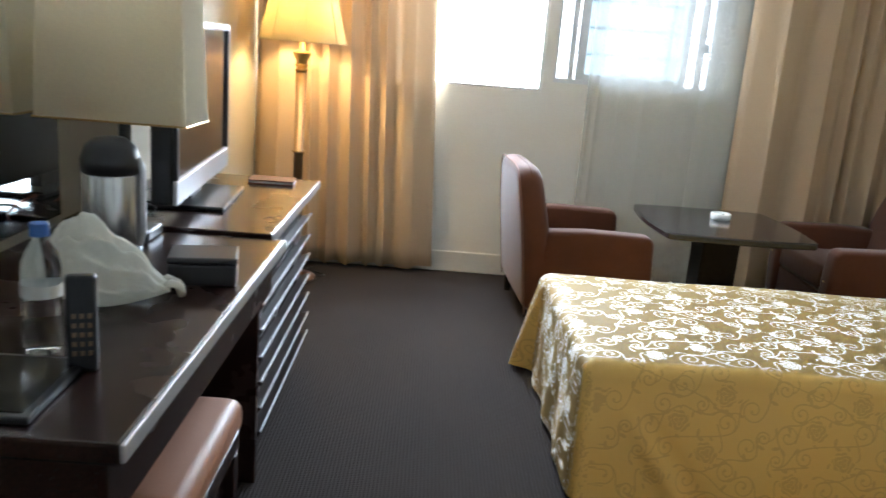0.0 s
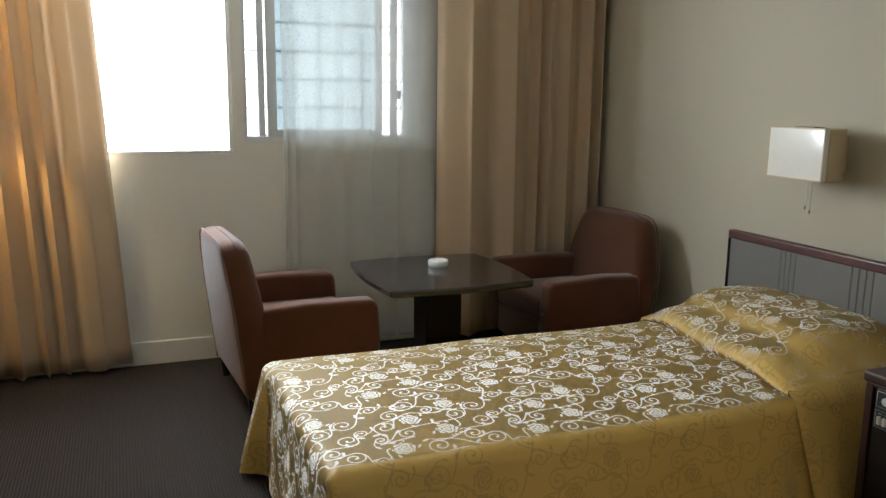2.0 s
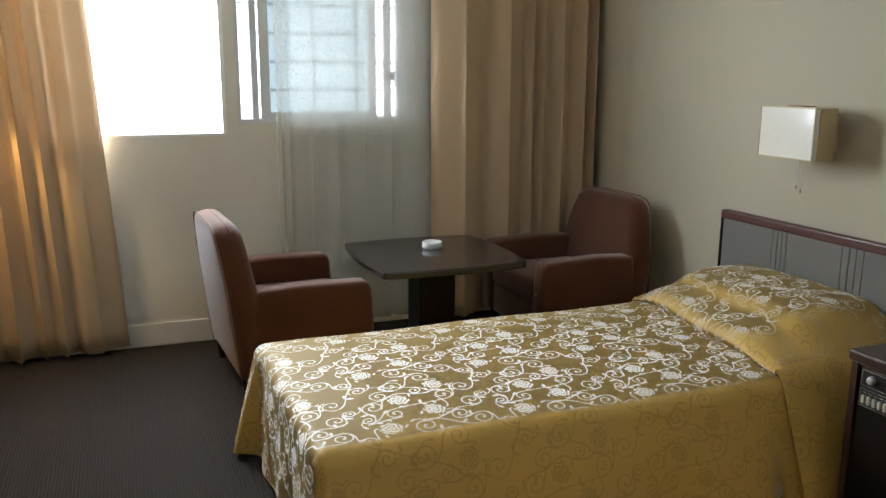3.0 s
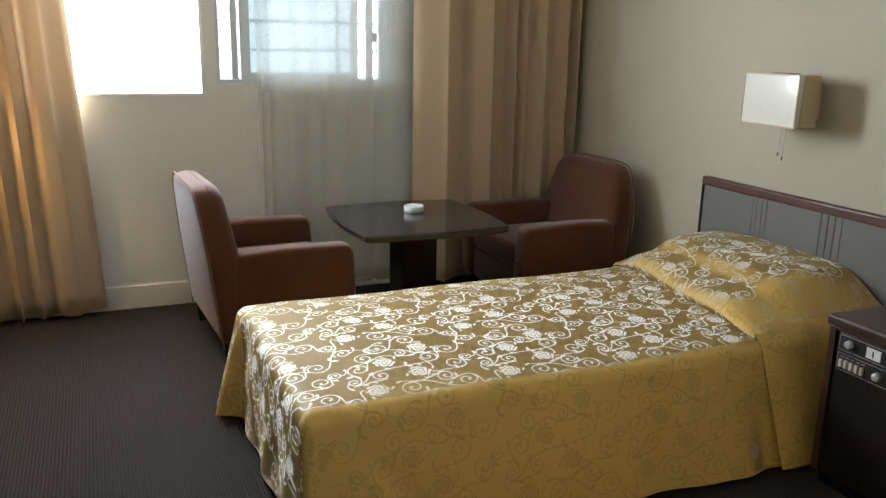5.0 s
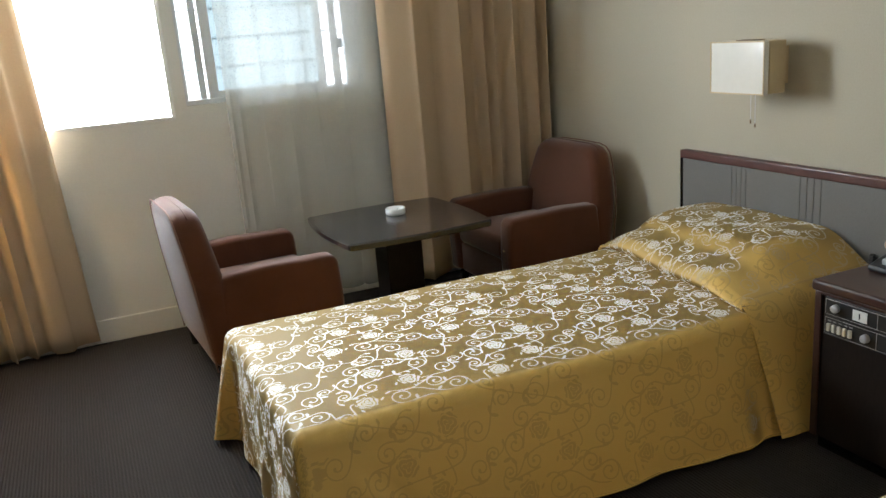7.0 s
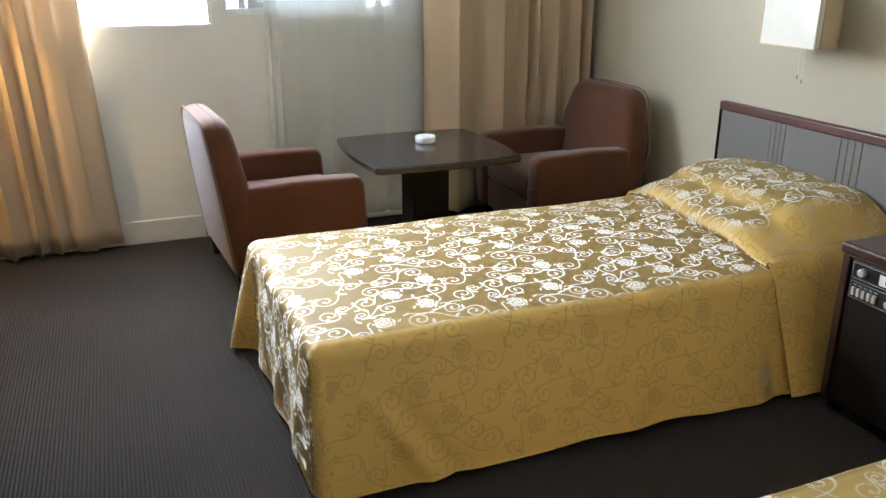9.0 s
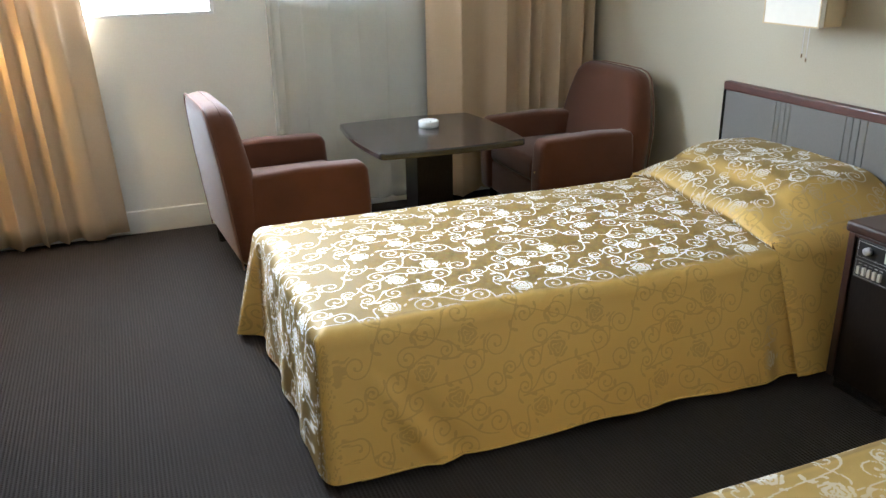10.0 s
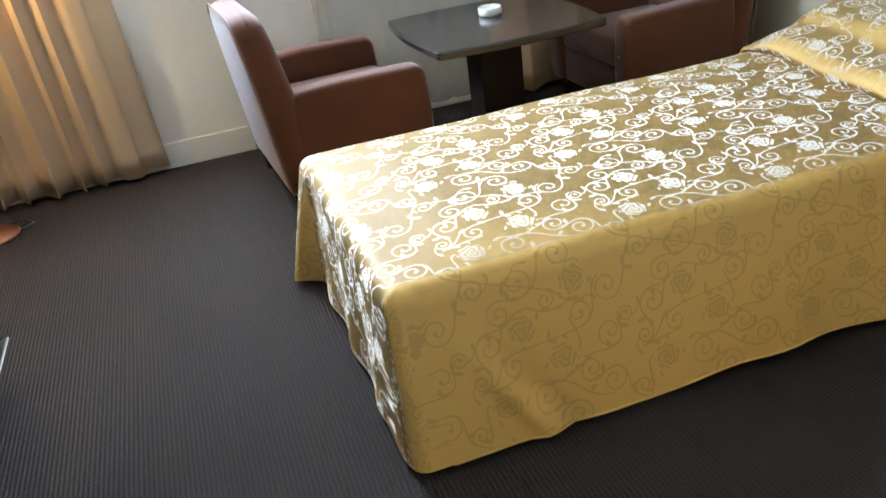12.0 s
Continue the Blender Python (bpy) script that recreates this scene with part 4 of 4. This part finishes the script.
def chest():
    ob = thing("chest_of_drawers", (0.315, 3.26, 0), "dark mahogany chest of drawers with stepped lipped fronts", "chest of drawers")
    y0, y1 = -0.465, 0.47
    part("body", box(-0.305, y0, 0.06, 0.205, y1, 0.735, 0.003), DARK_WOOD, ob)
    part("plinth", box(-0.29, y0 + 0.02, 0.0, 0.19, y1 - 0.02, 0.06), BLACK_WOOD, ob)
    part("top", box(-0.305, y0 - 0.004, 0.735, 0.285, y1, 0.768, 0.006, 3), DARK_WOOD, ob, "polished top")
    part("edge_strip", box(0.285, y0 - 0.004, 0.74, 0.292, y1, 0.768, 0.003), SILVER, ob, "pale edging")
    for k in range(4):
        z = 0.075 + k * 0.164
        d = part("drawer", box(0.207, y0 + 0.006, z, 0.226, y1 - 0.006, z + 0.158, 0.003), DARK_WOOD, ob)
        for q in range(2):
            zz = z + 0.062 + q * 0.079
            lip = prism([(0.226, zz - 0.045), (0.238, zz - 0.04), (0.264, zz + 0.004), (0.260, zz + 0.010), (0.226, zz - 0.004)], y0 + 0.01, y1 - 0.01, 0.002, 2, axis="y")
            # pale strip paints the window's reflection along the lip
            part("lip_edge", box(0.2610, y0 + 0.012, zz + 0.0040, 0.2662, y1 - 0.012, zz + 0.0098, 0.0015), EDGE_GLINT, d, "pale strip painted as reflected window light")
            part("lip", lip, LIP_WOOD, d, "sloping lip that serves as a pull")


chest()


def stool():
    ob = thing("stool", (0.40, 2.16, 0), "dressing stool with a tan padded seat pushed under the desk", "stool")
    part("seat", box(-0.2, -0.25, 0.36, 0.22, 0.25, 0.45, 0.035, 4), STOOL_CLOTH, ob, "tan padded vinyl seat", True)
    part("seat_frame", box(-0.19, -0.24, 0.31, 0.21, 0.24, 0.36, 0.004), DARK_WOOD, ob)
    for sx in (-0.17, 0.19):
        for sy in (-0.21, 0.21):
            part("leg", box(sx - 0.02, sy - 0.02, 0.0, sx + 0.02, sy + 0.02, 0.31, 0.004), DARK_WOOD, ob)


stool()
mir = thing("wall_mirror", (0.0, 2.14, 0.9), "large frameless wall mirror above the desk", "mirror")
part("mirror_glass", box(0.004, -0.57, -0.12, 0.010, 0.65, 1.05, 0.002), MIRROR, mir, "silvered glass")
part("backing_board", box(0.0, -0.565, -0.115, 0.004, 0.645, 1.045), BLACK_WOOD, mir)


def table_lamp(x, y):
    ob = thing("table_lamp", (x, y, 0.757), "table lamp with a cream rectangular fabric shade on the desk", "table lamp")
    part("base", box(-0.08, -0.06, 0.0, 0.08, 0.06, 0.03, 0.008, 3), BLACK_PLASTIC, ob)
    part("stem", lathe([(0, 0.03), (0.02, 0.03), (0.016, 0.1), (0.016, 0.36), (0, 0.36)], 16), BLACK_PLASTIC, ob, smooth=True)
    bm = bmesh.new()
    for i in (0.0, 0.004):
        w0, d0, w1, d1 = 0.19 - i, 0.10 - i, 0.175 - i, 0.09 - i
        lo = [bm.verts.new((sx * w0, sy * d0, 0.318)) for sx, sy in ((-1, -1), (1, -1), (1, 1), (-1, 1))]
        hi = [bm.verts.new((sx * w1, sy * d1, 0.66)) for sx, sy in ((-1, -1), (1, -1), (1, 1), (-1, 1))]
        for k in range(4):
            bm.faces.new((lo[k], lo[(k + 1) % 4], hi[(k + 1) % 4], hi[k]))
    sh = part("shade", bm, LAMP_SHADE, ob, "cream fabric shade, unlit")
    for z, w, d in ((0.316, 0.191, 0.101), (0.660, 0.176, 0.091)):
        part("rim", tube([(-w, -d, z), (w, -d, z), (w, d, z), (-w, d, z), (-w, -d, z)], 0.003, 6), BRASS, sh)


table_lamp(0.225, 2.70)


def television():
    ob = thing("television", (0.27, 3.22, 0.768), "flat silver-framed television, switched off, on the chest of drawers", "television", turn=4)
    w = 0.40
    part("cabinet", box(-0.05, -w, 0.05, 0.012, w, 0.57, 0.012, 3), BLACK_PLASTIC, ob)
    part("screen", box(0.0125, -w + 0.03, 0.125, 0.016, w - 0.03, 0.545), SCREEN, ob, "dark glass screen")
    part("bezel", box(0.0125, -w + 0.002, 0.052, 0.026, w - 0.002, 0.123, 0.004), SILVER, ob, "silver lower bezel")
    part("bezel", box(0.0125, -w + 0.002, 0.547, 0.026, w - 0.002, 0.569, 0.004), SILVER, ob, "silver upper bezel")
    for s in (-1, 1):
        part("bezel", box(0.0125, s * (w - 0.015) - 0.013, 0.1235, 0.026, s * (w - 0.015) + 0.013, 0.5465, 0.004), BLACK_PLASTIC, ob)
    part("neck", box(-0.045, -0.08, 0.012, -0.005, 0.08, 0.06, 0.006), BLACK_PLASTIC, ob)
    part("foot", box(-0.12, -0.2, 0.0, 0.12, 0.2, 0.014, 0.006), BLACK_PLASTIC, ob)


television()
book = thing("booklet", (0.44, 3.61, 0.768), "brown leather-covered booklet on the chest of drawers", "booklet", turn=3)
part("cover", box(-0.085, -0.055, 0.012, 0.085, 0.055, 0.016, 0.001), BROWN_COVER, book)
part("pages", box(-0.08, -0.05, 0.004, 0.082, 0.05, 0.012), PAPER, book)
part("cover", box(-0.085, -0.055, 0.0, 0.085, 0.055, 0.004, 0.001), BROWN_COVER, book)

jug = thing("vacuum_jug", (0.265, 2.50, 0.757), "steel vacuum jug with a black domed lid", "vacuum jug")
part("body", lathe([(0, 0.03), (0.066, 0.03), (0.068, 0.04), (0.068, 0.2), (0.064, 0.215), (0, 0.215)], 36), STEEL, jug, "brushed steel body", True)
part("base", lathe([(0, 0), (0.07, 0), (0.071, 0.03), (0, 0.03)], 36), BLACK_PLASTIC, jug, smooth=True)
part("lid", lathe([(0, 0.21), (0.069, 0.21), (0.070, 0.24), (0.060, 0.27), (0.035, 0.292), (0, 0.297)], 36), BLACK_PLASTIC, jug, "black domed lid", True)
part("handle", tube([(0.05, 0.0, 0.240), (0.068, 0, 0.242), (0.075, 0, 0.22), (0.075, 0, 0.06), (0.068, 0, 0.035), (0.05, 0, 0.03)], 0.009, 8), SILVER, jug, smooth=True)

box_thing = thing("toiletry_box", (0.53, 2.36, 0.757), "small black leather box on the desk", "box", turn=12)
part("body", box(-0.075, -0.06, 0.0, 0.075, 0.06, 0.05, 0.006), BLACK_PLASTIC, box_thing)
part("lid", box(-0.077, -0.062, 0.0505, 0.077, 0.062, 0.066, 0.005), BLACK_PLASTIC, box_thing)


def plastic_bag(x, y):
    ob = thing("plastic_bag", (x, y, 0.757), "crumpled white plastic bag lying on the desk", "plastic bag", turn=28)
    bm = bmesh.new()
    bmesh.ops.create_icosphere(bm, subdivisions=5, radius=1.0)
    for v in bm.verts:
        p = v.co.copy()
        t = (p.x + 1) / 2
        # tall and gathered at one end, running down to a loose tail
        tall = 0.185 * (1 - t) ** 0.75 * min(1.0, 0.35 + 3.0 * t) + 0.05
        pleat = 0.10 * math.sin(9 * math.atan2(p.z, p.y) + 5 * t) + 0.16 * abs(noise.noise(p * 4.0)) + 0.08 * abs(noise.noise(p * 9.0))
        n1 = noise.noise(p * 2.3) * 0.18
        k = 1 + n1 - pleat * 0.6
        v.co = Vector((p.x * 0.125 * (1 + 0.25 * n1), p.y * (0.045 + 0.02 * t) * k, max(0.0, (p.z * 0.5 + 0.5) * tall * k)))
    part("bag", bm, BAG, ob, smooth=True)
    for sgn in (-1, 1):
        tail = tube([(0.10, 0.012 * sgn, 0.03), (0.125, 0.02 * sgn, 0.045), (0.145, 0.012 * sgn, 0.035), (0.15, 0.0, 0.012)], 0.009, 8)
        part("handle", tail, BAG, ob, "twisted loop handle", True)


plastic_bag(0.395, 2.13)

bottle = thing("water_bottle", (0.385, 1.885, 0.757), "clear plastic water bottle with a blue cap", "bottle")
part("bottle_body", lathe([(0, 0.002), (0.030, 0.0), (0.033, 0.01), (0.033, 0.05), (0.031, 0.055), (0.033, 0.06), (0.033, 0.09), (0.031, 0.095), (0.033, 0.10), (0.033, 0.15),
                            (0.028, 0.175), (0.014, 0.195), (0.0135, 0.205)], 28), PET, bottle, smooth=True)
part("cap", lathe([(0, 0.226), (0.0145, 0.226), (0.0155, 0.224), (0.0155, 0.204), (0.0, 0.204)], 24), BLUE_CAP, bottle, "blue screw cap")
part("wrapper", lathe([(0.0335, 0.100), (0.0337, 0.100), (0.0337, 0.122), (0.0335, 0.122)], 28), PAPER, bottle, "pale paper wrapper")
can = thing("remote_control", (0.485, 1.81, 0.757), "black remote control standing upright on the desk", "remote control", turn=20)
part("body", box(-0.024, -0.012, 0.0, 0.024, 0.012, 0.165, 0.006, 3), BLACK_PLASTIC, can)
for r in range(5):
    for c in range(3):
        part("button", box(-0.015 + c * 0.012, -0.0135, 0.03 + r * 0.016, -0.009 + c * 0.012, -0.012, 0.038 + r * 0.016), BRONZE, can)
tray = thing("desk_folder", (0.345, 1.715, 0.757), "dark glossy stationery folder lying on the desk", "folder", turn=2)
part("cover", box(-0.145, -0.115, 0.0, 0.145, 0.115, 0.012, 0.004), BLACK_PLASTIC, tray)
part("sheet", box(-0.13, -0.10, 0.012, 0.13, 0.10, 0.014), SCREEN, tray, "glossy clear sleeve")

leads = thing("television_leads", (0.14, 2.86, 0.757), "tangle of brown and grey leads behind the television", "cable")
part("lead", tube([(0.02 * math.sin(k * 0.5), -0.10 + 0.012 * k, 0.004 + 0.05 * math.sin(k * 0.17) ** 2) for k in range(26)], 0.003, 6), BROWN_COVER, leads, "brown lead", True)
part("lead", tube([(0.05 + 0.03 * math.sin(k * 0.4 + 1), -0.12 + 0.012 * k, 0.004 + 0.03 * math.sin(k * 0.2 + 0.5) ** 2) for k in range(24)], 0.0035, 6), BLACK_PLASTIC, leads, "black lead", True)
